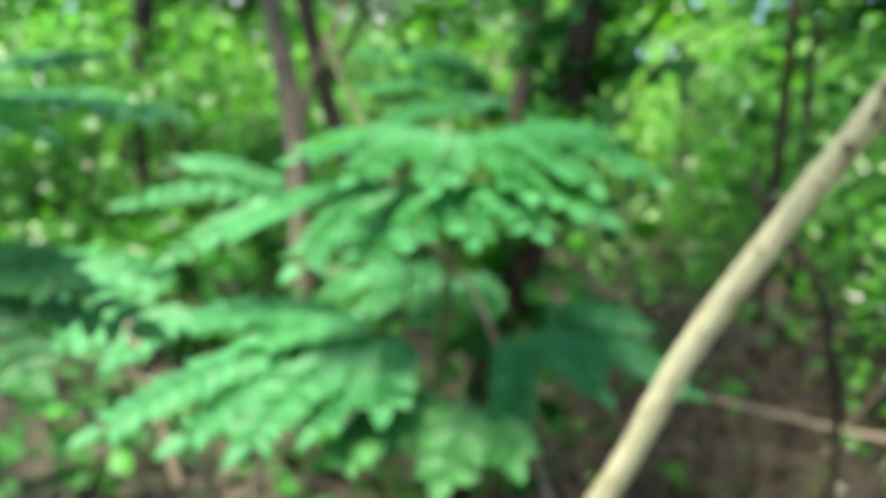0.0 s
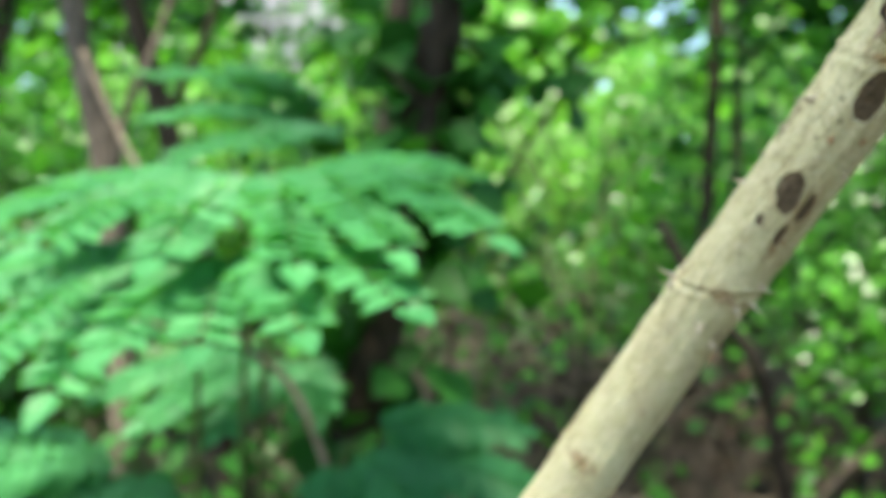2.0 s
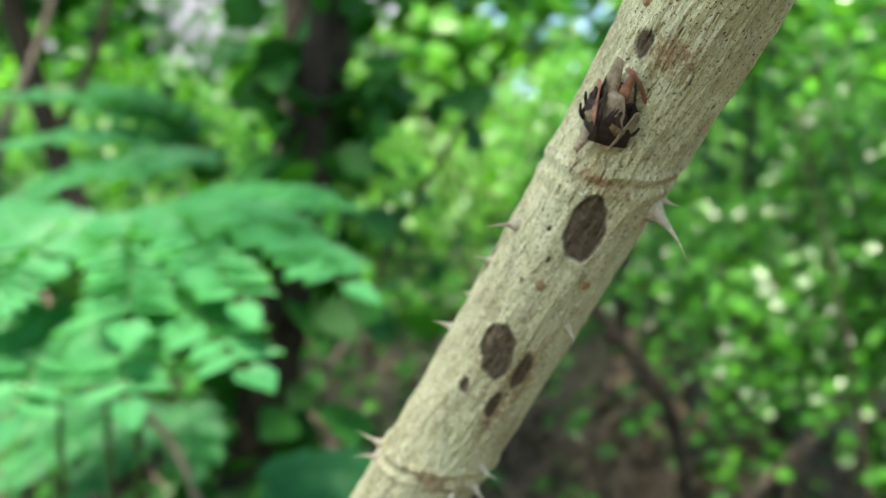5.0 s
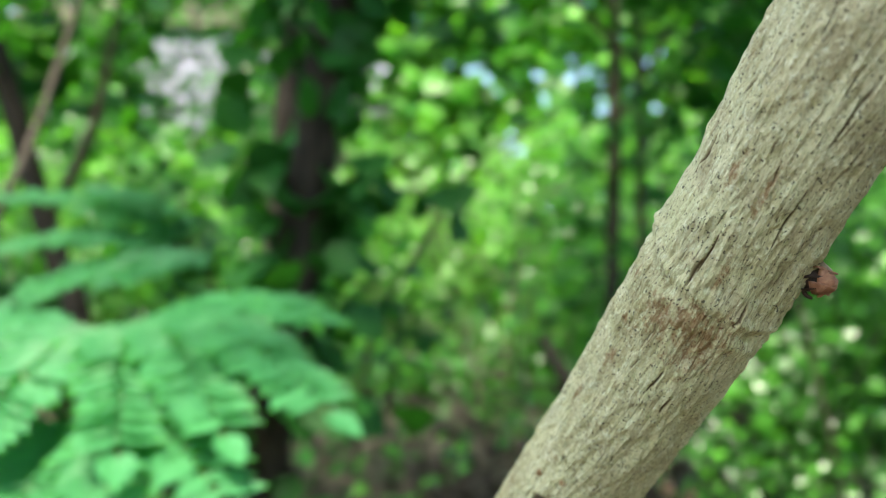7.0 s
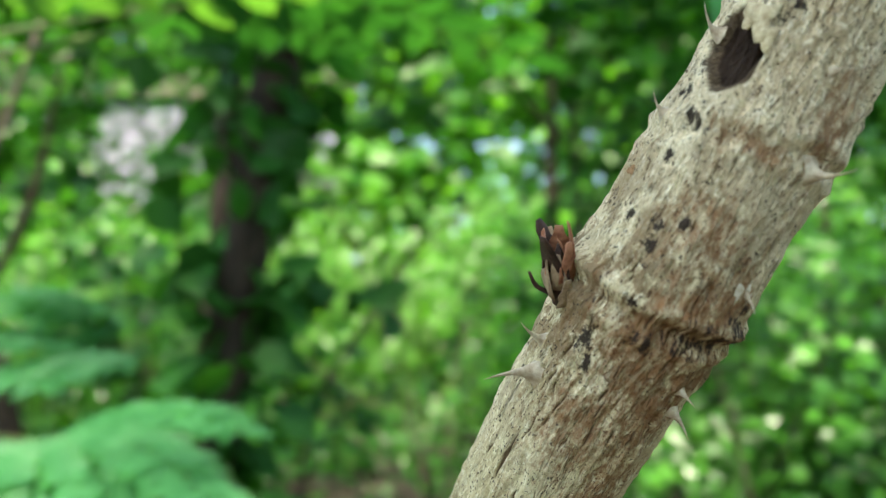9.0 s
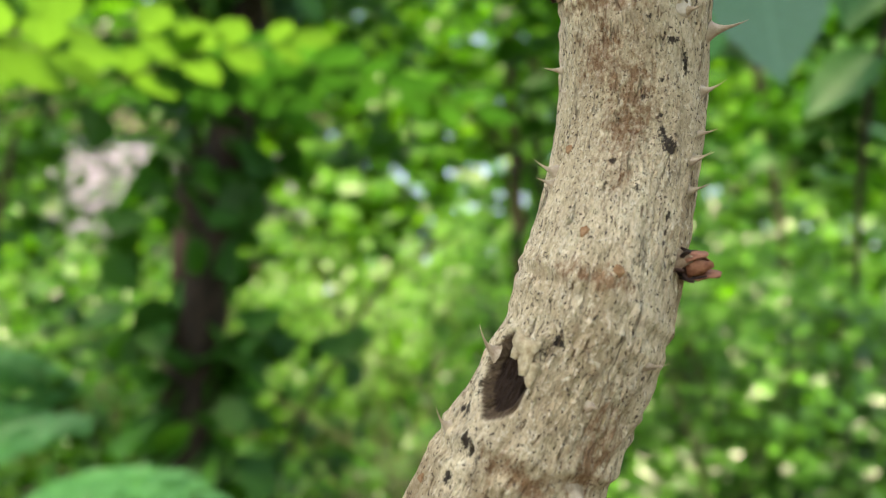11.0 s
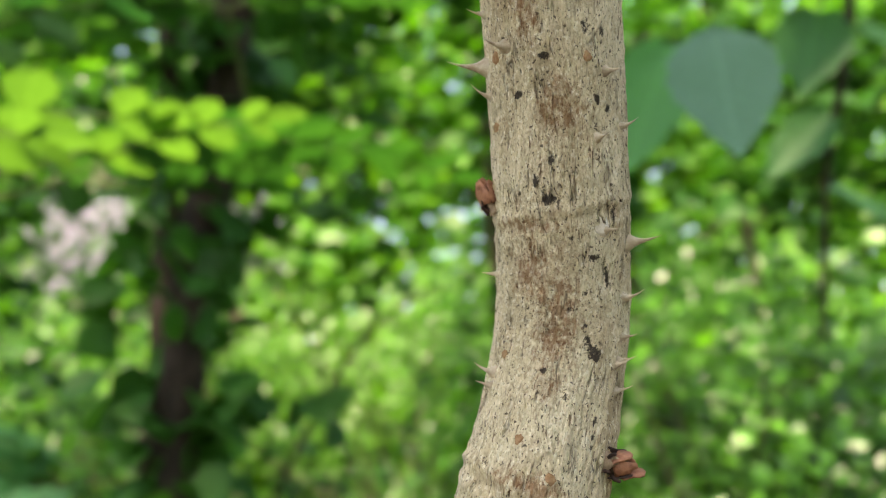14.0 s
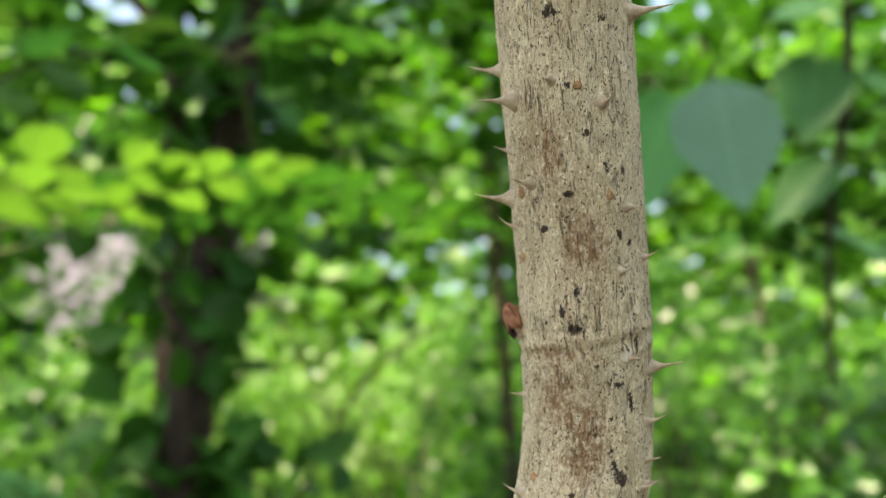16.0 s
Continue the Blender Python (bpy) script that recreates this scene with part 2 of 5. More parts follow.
        some = ramp(nodes, links, noise_tex(nodes, links, v, scale * 0.35, 2.0), [(lo, (0, 0, 0)), (lo + 0.1, (1, 1, 1))])
        dot = mix(nodes, links, 1.0, dot, some, "MULTIPLY")
        col = mix(nodes, links, mix(nodes, links, 1.0, dot, (0.85, 0.85, 0.85), "MULTIPLY"), col, (0.045, 0.03, 0.024))
    # rusty stains, dark halos round the scars, black crusts, each with a speckled rim
    st = nodes.new("ShaderNodeAttribute")
    st.attribute_name = "stain"
    three = nodes.new("ShaderNodeSeparateXYZ")
    links.new(st.outputs["Vector"], three.inputs["Vector"])
    speck = noise_tex(nodes, links, v, 650.0, 5.0, 0.75, (1, 1, 0.7))
    for socket, amount, less, lo, hi, most, tone in (("Y", 3.4, 0.06, 0.34, 1.0, 0.76, (0.21, 0.088, 0.034)), ("Z", 3.0, 0.1, 0.5, 1.0, 0.6, (0.17, 0.11, 0.06)), ("X", 2.8, 0.02, 0.62, 0.85, 0.94, (0.026, 0.019, 0.016))):
        rough_edge = nodes.new("ShaderNodeMath")
        rough_edge.operation, rough_edge.inputs[1].default_value = "MULTIPLY_ADD", amount
        links.new(speck, rough_edge.inputs[0])
        links.new(three.outputs[socket], rough_edge.inputs[2])
        near = nodes.new("ShaderNodeMath")
        near.operation, near.inputs[1].default_value, near.use_clamp = "MULTIPLY", 4.0, True
        links.new(three.outputs[socket], near.inputs[0])
        shift = nodes.new("ShaderNodeMath")
        shift.operation, shift.inputs[1].default_value = "SUBTRACT", 0.5 * amount + less
        links.new(rough_edge.outputs["Value"], shift.inputs[0])
        gate = nodes.new("ShaderNodeMath")
        gate.operation = "MULTIPLY"
        links.new(ramp(nodes, links, shift.outputs["Value"], [(lo, (0, 0, 0)), (hi, (most, most, most))]), gate.inputs[0])
        links.new(near.outputs["Value"], gate.inputs[1])
        col = mix(nodes, links, gate.outputs["Value"], col, tone)
    # the modelled splits and the hollow show brown wood, the hollow darkened further below
    sp = nodes.new("ShaderNodeAttribute")
    sp.attribute_name = "split"
    open_ = nodes.new("ShaderNodeSeparateXYZ")
    links.new(sp.outputs["Vector"], open_.inputs["Vector"])
    deep = nodes.new("ShaderNodeMath")
    deep.operation, deep.inputs[1].default_value = "MULTIPLY_ADD", 0.5
    links.new(fine, deep.inputs[0])
    links.new(open_.outputs["X"], deep.inputs[2])
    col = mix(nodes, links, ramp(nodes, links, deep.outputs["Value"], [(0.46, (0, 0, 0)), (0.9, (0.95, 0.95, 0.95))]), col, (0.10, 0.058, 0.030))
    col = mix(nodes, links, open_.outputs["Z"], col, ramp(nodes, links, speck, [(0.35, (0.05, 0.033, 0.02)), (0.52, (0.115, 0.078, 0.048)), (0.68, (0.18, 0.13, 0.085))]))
    # near-black by depth: the shade inside the hollow, put into its colour
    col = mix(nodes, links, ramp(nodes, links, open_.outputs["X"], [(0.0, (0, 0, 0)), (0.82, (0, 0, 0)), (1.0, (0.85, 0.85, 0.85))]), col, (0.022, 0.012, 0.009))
    links.new(col, bsdf.inputs["Base Color"])
    bsdf.inputs["Roughness"].default_value = 0.8
    bsdf.inputs["Specular IOR Level"].default_value = 0.12
    n = bump(nodes, links, fine, calm.outputs["Value"], 0.0013)
    n = bump(nodes, links, scale_, calm.outputs["Value"], 0.0007, n)
    n = bump(nodes, links, fibre, 0.9, 0.0010, n)
    n = bump(nodes, links, grit, calm.outputs["Value"], 0.0006, n)
    dark = nodes.new("ShaderNodeInvert")
    links.new(crack, dark.inputs["Color"])
    n = bump(nodes, links, dark.outputs["Color"], 0.9, 0.0008, n)
    links.new(n, bsdf.inputs["Normal"])
    return m


BARK_STEM = stem_material()


def spotted(name, dark, light, scale, rough=0.8):
    m, nodes, links, bsdf = material(name)
    place = nodes.new("ShaderNodeTexCoord").outputs["Object"]
    a = noise_tex(nodes, links, place, scale, 5.0, 0.7)
    links.new(ramp(nodes, links, a, [(0.32, dark), (0.68, light)]), bsdf.inputs["Base Color"])
    bsdf.inputs["Roughness"].default_value = rough
    bsdf.inputs["Specular IOR Level"].default_value = 0.2
    links.new(bump(nodes, links, a, 0.8, 0.0005), bsdf.inputs["Normal"])
    return m


TORN = spotted("torn_bark", (0.28, 0.20, 0.11), (0.58, 0.49, 0.32), 600.0)
LENTICEL = spotted("lenticel", (0.22, 0.10, 0.045), (0.42, 0.26, 0.14), 900.0)
THORN = spotted("thorn", (0.28, 0.20, 0.13), (0.54, 0.45, 0.33), 500.0, 0.5)
STUB = spotted("stub", (0.42, 0.34, 0.24), (0.66, 0.60, 0.50), 500.0, 0.55)
BUD_SCALE = spotted("bud_scale", (0.16, 0.055, 0.032), (0.42, 0.19, 0.11), 420.0, 0.55)
BUD_TAN = spotted("bud_tan", (0.14, 0.085, 0.05), (0.40, 0.29, 0.19), 380.0, 0.6)
BUD_DARK = spotted("bud_dark", (0.012, 0.008, 0.007), (0.07, 0.035, 0.025), 500.0, 0.6)


# ---- builders ----
def mesh_object(name, verts, faces, mat, parent=None, label="", smooth=True):
    me = bpy.data.meshes.new(name)
    me.from_pydata([tuple(v) for v in verts], [], faces)
    me.materials.append(mat)
    if smooth:
        me.polygons.foreach_set("use_smooth", [True] * len(me.polygons))
    me.update()
    ob = new(name, me)
    ob.parent = parent
    return tagged(ob, label)


def empty(name, place, label, category, group="", kind=""):
    ob = new(name)
    ob.location = place
    ob.empty_display_size = 0.05
    return tagged(ob, label, category, group, kind)


def child(ob, parent):
    """Hang ob, built in world coordinates, under parent without moving it."""
    ob.parent = parent
    ob.matrix_parent_inverse = Matrix.Translation(-Vector(parent.location))
    return ob


def smooth_line(points, steps):
    """A Catmull-Rom curve through (x, y, z, radius) points."""
    p = np.array([points[0], *points, points[-1]], float)
    out = []
    for i in range(1, len(p) - 2):
        for s in np.linspace(0, 1, steps, endpoint=False):
            a, b, c, d = p[i - 1], p[i], p[i + 1], p[i + 2]
            out.append(0.5 * (2 * b + (c - a) * s + (2 * a - 5 * b + 4 * c - d) * s * s + (3 * b - a - 3 * c + d) * s ** 3))
    out.append(p[-2])
    return np.array(out)


def tube(points, around=10, steps=8, rough=0.0, seed=0):
    """Verts and faces of a tapering, slightly uneven tube through (x, y, z, radius)."""
    line = smooth_line(points, steps)
    way = np.gradient(line[:, :3], axis=0)
    way /= np.linalg.norm(way, axis=1)[:, None] + 1e-9
    side = np.cross(way, (0.31, 0.2, 0.93) if abs(way[0, 2]) < 0.9 else (1.0, 0.1, 0.0))
    side /= np.linalg.norm(side, axis=1)[:, None]
    up = np.cross(way, side)
    verts, faces = [], []
    for i, row in enumerate(line):
        for k in range(around):
            a = 2 * math.pi * k / around
            out = math.cos(a) * side[i] + math.sin(a) * up[i]
            r = row[3]
            if rough:
                r *= 1 + rough * noise.noise(Vector((*(row[:3] * 9 + out * 1.3), )) + Vector((seed, 0, 0)))
            verts.append(row[:3] + out * r)
    for i in range(len(line) - 1):
        for k in range(around):
            a, b = i * around + k, i * around + (k + 1) % around
            faces.append((a, b, b + around, a + around))
    faces.append(tuple(range(around - 1, -1, -1)))
    faces.append(tuple((len(line) - 1) * around + k for k in range(around)))
    return verts, faces


LEAF_OUTLINE = np.array([(0, 0, 0), (-0.30, 0.22, 0.05), (0, 0.22, 0.0), (0.30, 0.22, 0.05), (-0.36, 0.5, 0.05), (0, 0.5, -0.02), (0.36, 0.5, 0.05), (-0.2, 0.78, 0.0), (0, 0.78, -0.04), (0.2, 0.78, 0.0), (0, 1.0, -0.11)], float)
LEAF_FACES = [(0, 2, 1), (0, 3, 2), (1, 2, 5, 4), (2, 3, 6, 5), (4, 5, 8, 7), (5, 6, 9, 8), (7, 8, 10), (8, 9, 10)]


def leaf_cloud(name, places, sizes, mat, parent=None, label="", droop=0.35, tilt=0.5, wide=1.0, seed=1, face=(0, 0, 1)):
    """Many separate leaves in one mesh, blades mostly level, tips drooping."""
    rng = np.random.default_rng(seed)
    n = len(places)
    turn = rng.uniform(0, 2 * np.pi, n)
    way = np.stack([np.cos(turn), np.sin(turn), -droop + rng.normal(0, 0.3, n)], 1)
    way /= np.linalg.norm(way, axis=1)[:, None]
    top = np.stack([rng.normal(face[0], tilt, n), rng.normal(face[1], tilt, n), np.full(n, face[2])], 1)
    side = np.cross(way, top)
    side /= np.linalg.norm(side, axis=1)[:, None]
    top = np.cross(side, way)
    o = LEAF_OUTLINE
    wide = wide * rng.uniform(0.85, 1.25, n)
    v = places[:, None] + sizes[:, None, None] * (o[None, :, 0, None] * side[:, None] * wide[:, None, None] + o[None, :, 1, None] * way[:, None] + o[None, :, 2, None] * top[:, None])
    base = (np.arange(n) * len(o))
    faces = [tuple(int(b) + k for k in f) for b in base for f in LEAF_FACES]
    return mesh_object(name, v.reshape(-1, 3), faces, mat, parent, label, smooth=False)


def blob_places(n, centre, spread, seed, clumps=14, tight=0.28):
    """Leaf places gathered in clumps inside an ellipsoid, so that gaps stay between them."""
    rng = np.random.default_rng(seed)
    c = rng.normal(0, 1, (clumps, 3))
    c = c / np.linalg.norm(c, axis=1)[:, None] * rng.uniform(0.15, 1, (clumps, 1)) ** 0.5
    at = c[rng.integers(0, clumps, n)] + rng.normal(0, tight, (n, 3))
    return np.array(centre) + at * np.array(spread)


# ---- ground ----
def height(x, y):
    """The bank that rises behind the stem."""
    rise = 0.5 + 0.5 * math.tanh((y - 3.6 - 0.25 * max(-6, min(6, x))) * 1.1)
    return 0.55 * rise + 0.06 * noise.noise(Vector((x * 0.7, y * 0.7, 0))) + 0.02 * noise.noise(Vector((x * 4, y * 4, 3))) - 0.03


def build_ground():
    xs = np.concatenate([np.linspace(-400, -8, 14), np.linspace(-7.5, 7.5, 100), np.linspace(8, 400, 14)])
    ys = np.concatenate([np.linspace(-400, -6, 14), np.linspace(-5.5, 11, 110), np.linspace(11.5, 400, 14)])
    verts = [(x, y, height(x, y)) for y in ys for x in xs]
    w = len(xs)
    faces = [(j * w + i, j * w + i + 1, (j + 1) * w + i + 1, (j + 1) * w + i) for j in range(len(ys) - 1) for i in range(w - 1)]
    tagged(mesh_object("ground", verts, faces, LITTER), "brown forest floor of leaf litter and soil", "ground", kind="structure")


build_ground()

# ---- the thorny stem ----
STEM_Z = [0.70, 0.85, 1.00, 1.10, 1.18, 1.25, 1.31, 1.36, 1.40, 1.43, 1.46, 1.50, 1.54, 1.58, 1.64]
STEM_X = [0.1255, 0.2084, 0.2777, 0.3351, 0.3816, 0.4170, 0.4440, 0.4609, 0.4729, 0.4832, 0.4973, 0.5189, 0.5320, 0.5324, 0.5287]
STEM_Y = [0.9804, 0.9714, 0.9666, 0.9553, 0.9341, 0.8962, 0.8538, 0.8028, 0.7670, 0.7418, 0.7206, 0.7073, 0.7071, 0.6959, 0.6747]
STEM_R = [0.0155, 0.0156, 0.0157, 0.0158, 0.0157, 0.0156, 0.0155, 0.0154, 0.0152, 0.0156, 0.0158, 0.0150, 0.0144, 0.0146, 0.0149]
# node rings: height, tilt of the ring, swelling
RINGS = [(1.565, 0.0016, 0.0004), (1.5055, -0.0026, 0.0006), (1.478, 0.003, 0.0007), (1.4535, 0.001, 0.0016), (1.374, -0.003, 0.0007), (1.295, 0.005, 0.0006), (1.211, 0.006, 0.0008), (1.128, 0.0, 0.0009), (1.032, 0.0, 0.0010), (0.93, 0.0, 0.0014), (0.80, 0.0, 0.0014)]


def ease(values, z):
    """Cubic through the fitted values; straight on beyond the ends."""
    k, v = np.array(STEM_Z), np.array(values)
    m = np.gradient(v, k)
    if z <= k[0]:
        return v[0] + m[0] * (z - k[0])
    if z >= k[-1]:
        return v[-1] + m[-1] * (z - k[-1])
    i = min(int(np.searchsorted(k, z, side="right")) - 1, len(k) - 2)
    h = k[i + 1] - k[i]
    s = (z - k[i]) / h
    return (2 * s ** 3 - 3 * s * s + 1) * v[i] + (s ** 3 - 2 * s * s + s) * h * m[i] + (3 * s * s - 2 * s ** 3) * v[i + 1] + (s ** 3 - s * s) * h * m[i + 1]


def stem_centre(z):
    return Vector((ease(STEM_X, z), ease(STEM_Y, z), z))


def stem_radius(z):
    return max(0.013, min(0.021, ease(STEM_R, min(max(z, 0.7), 1.64))))


def stem_frame(z):
    t = (stem_centre(z + 0.004) - stem_centre(z - 0.004)).normalized()
    a = Vector((1, 0, 0))
    a = (a - t * a.dot(t)).normalized()
    return t, a, t.cross(a)


def stem_skin(z, angle, lift=0.0):
    """A point on the stem's skin and the way out of it; angle in degrees round the stem."""
    t, a, b = stem_frame(z)
    out = a * math.cos(radians(angle)) + b * math.sin(radians(angle))
    return stem_centre(z) + out * (stem_radius(z) + relief(z, angle) + lift), out, t


def relief(z, angle):
    """Swellings at the rings and the uneven bark."""
    out, turn = 0.0, radians(angle)
    for zr, lean, swell in RINGS:
        if abs(z - zr) > 0.04:
            continue
        d = z - zr - lean * math.cos(turn + 0.6) - 0.0012 * noise.noise(Vector((math.cos(turn) * 2, math.sin(turn) * 2, zr * 40)))
        if abs(d) < 0.03:
            out += swell * (0.7 * math.exp(-(d / 0.007) ** 2) + 0.8 * math.exp(-((d - 0.0010) / 0.0009) ** 2) - 0.6 * math.exp(-((d + 0.0012) / 0.0010) ** 2) + 0.5 * math.exp(-((d + 0.0034) / 0.0009) ** 2))
    q = Vector((math.cos(turn), math.sin(turn), 0))
    out += 0.0009 * noise.noise(q * 1.2 + Vector((0, 0, z * 28)))
    out += 0.0005 * noise.noise(q * 5.5 + Vector((0, 0, z * 90)))
    out += 0.00032 * noise.noise(q * 14 + Vector((0, 0, z * 260)))
    return out


# stains of the bark: height, degrees, half width and half height in mm
SCARS = [(1.2846, -106, 5.4, 7.2), (1.2510, -117, 5.6, 6.0), (1.2661, 176, 2.0, 6.2), (1.2391, -127, 1.9, 1.9), (1.3203, -144, 2.3, 2.3), (1.2485, -84, 2.6, 5.0), (1.238, -92, 2.0, 4.0)]
RING_CRUST = [(1.4535, -74, 6.5, 3.2), (1.4520, -92, 5.0, 2.0), (1.4560, -60, 4.0, 3.4), (1.4500, -112, 4.0, 1.6), (1.4540, -130, 3.5, 1.2)]
RUSTY = [(1.3689, -145, 3.6, 3.8), (1.3676, -111, 5.5, 5.0), (1.3676, -111, 4.0, 4.0), (1.4500, -100, 14.0, 7.0), (1.4560, -72, 8.0, 8.0), (1.4400, -80, 8.0, 8.0), (1.4260, -78, 7.0, 10.0), (1.4350, -120, 8.0, 7.0), (1.5400, -112, 5.0, 14.0), (1.4850, -70, 5.0, 9.0), (1.5545, -136, 5.0, 7.0), (1.5480, -128, 3.0, 4.0), (1.4650, -110, 7.0, 5.0), (1.4480, -120, 8.0, 4.5), (1.4560, -90, 10.0, 5.0), (1.4420, -100, 6.0, 4.0), (1.3690, -105, 5.0, 4.0), (1.3710, -125, 4.0, 3.0), (1.5850, -108, 5.0, 5.5), (1.6050, -130, 3.0, 5.0), (1.2480, -82, 4.0, 9.0), (1.2360, -88, 3.0, 7.0), (1.5630, -140, 8.0, 1.6), (1.5070, -110, 8.0, 1.6), (1.4770, -110, 8.0, 1.8), (1.2950, -115, 8.0, 1.6), (1.2110, -100, 9.0, 3.0), (1.1290, -120, 9.0, 3.0), (1.3210, -120, 6.0, 3.0)]
BLACK_LOW = [(1.3940, -149, 0.9, 3.4), (1.3711, 176, 0.9, 1.9), (1.3554, -163, 1.1, 2.8), (1.3933, -124, 0.8, 4.0), (1.3441, -176, 1.0, 2.7), (1.3632, -170, 1.0, 1.0), (1.3802, -121, 0.8, 2.7), (1.4460, -144, 2.2, 2.4), (1.4435, -135, 1.2, 1.4), (1.275, -120, 1.1, 1.1), (1.268, -131, 0.9, 1.2), (1.281, -135, 1.0, 1.0)]
BLACK_MID = [(1.4805, -172, 1.9, 1.9), (1.4770, -152, 2.1, 1.9), (1.4714, -157, 1.5, 1.2), (1.4632, -139, 1.6, 1.3), (1.4651, -125, 1.5, 1.2), (1.4610, -137, 1.3, 1.3), (1.4626, -159, 1.0, 1.3), (1.4758, -142, 1.0, 1.2), (1.4707, -124, 1.2, 0.8), (1.4943, -129, 1.7, 1.5), (1.4968, -124, 1.3, 1.3), (1.4855, -166, 1.4, 1.8)]
BLACK_HIGH = [(1.5757, -114, 1.8, 1.9), (1.6080, -100, 1.3, 1.1), (1.6010, -84, 1.1, 1.4), (1.6180, -112, 1.0, 1.0), (1.5960, -118, 1.2, 0.9), (1.5870, -76, 1.1, 1.3), (1.5600, -104, 0.8, 1.0), (1.5560, -84, 1.3, 1.1), (1.5440, -104, 0.9, 1.0), (1.5280, -116, 1.1, 0.8), (1.5230, -98, 0.9, 1.2), (1.6319, -123, 2.7, 1.7), (1.5892, -142, 1.5, 1.0), (1.6297, -78, 1.5, 1.2), (1.5692, -122, 1.0, 1.7), (1.5350, -82, 2.3, 2.0), (1.5368, -86, 1.4, 1.5), (1.5330, -78, 1.4, 1.6), (1.5682, -116, 2.5, 1.4), (1.5648, -65, 1.2, 2.8), (1.5522, -71, 0.9, 2.8), (1.5482, -92, 0.9, 0.9), (1.5200, -70, 1.0, 1.1), (1.5720, -129, 0.9, 1.4), (1.5406, -89, 0.8, 0.9), (1.5175, -70, 0.7, 0.7), (1.60, -70, 0.9, 1.2), (1.585, -66, 0.9, 1.6)]


def stain_field(zs, degs, rows, grow=1.0):
    """How deep in a stain each point of the skin lies: 1 in a stain's heart, fading outwards."""
    out = np.zeros(len(zs))
    for z, angle, wide, tall in rows:
        u = (((degs - angle + 180) % 360) - 180) * 0.000297 / (0.001 * wide * grow)
        v = (zs - z) / (0.001 * tall * grow)
        out = np.maximum(out, np.exp(-(u * u + v * v) * 0.8))
    return out


# splits of the bark: from height, to height, how many, length and width in mm
SPLITS = [(1.17, 1.30, 120, (1.2, 6.0), (0.3, 0.65)), (1.30, 1.375, 18, (3.0, 8.0), (0.4, 0.9)), (1.372, 1.442, 24, (4.0, 12.0), (0.5, 1.15)), (1.30, 1.445, 95, (1.2, 5.0), (0.3, 0.65)), (1.42, 1.47, 40, (2.0, 5.0), (0.5, 0.9)), (1.445, 1.505, 70, (1.2, 4.0), (0.3, 0.6)), (1.50, 1.66, 210, (1.0, 5.0), (0.18, 0.38))]
# places where the outer bark is gone: height, degrees, half width and half height in mm, depth in mm
PITS = [(1.4886, -152, 6.2, 6.8, 2.4)] + [(*row, 0.75 if row[2] > 3 else 0.5) for row in SCARS]


def split_fields(zs, degs):
    """Open splits along the stem: how deep each point of the skin lies in one, and the lips beside them."""
    r = random.Random(5)
    deep, lip = np.zeros((len(zs), len(degs))), np.zeros((len(zs), len(degs)))
    for low, high, count, lengths, widths in SPLITS:
        for _ in range(count):
            z, angle = r.uniform(low, high), r.uniform(-200, -20)
            long, wide = 0.0005 * r.uniform(*lengths), 0.0005 * r.uniform(*widths)
            drift, wave, turn = r.uniform(-0.1, 0.2), r.uniform(0.00005, 0.0003), r.uniform(0, 6.28)
            rows = np.nonzero(np.abs(zs - z) < long)[0]
            if not len(rows):
                continue
            v = ((zs[rows] - z) / long)[:, None]
            off = v * long * drift + wave * np.sin(v * 3.1 + turn)
            u = np.abs((((degs[None, :] - angle + 180) % 360) - 180) * 0.000297 - off)
            half = wide * (1 - v * v) ** 0.7 + 1e-6
            deep[rows] = np.maximum(deep[rows], np.clip(1.15 - u / half, 0, 1) * np.minimum(1, half / 0.00025))
            lip[rows] = np.maximum(lip[rows], np.exp(-((u - half * 1.3) / 0.00035) ** 2) * (1 - v * v))
    return deep, lip


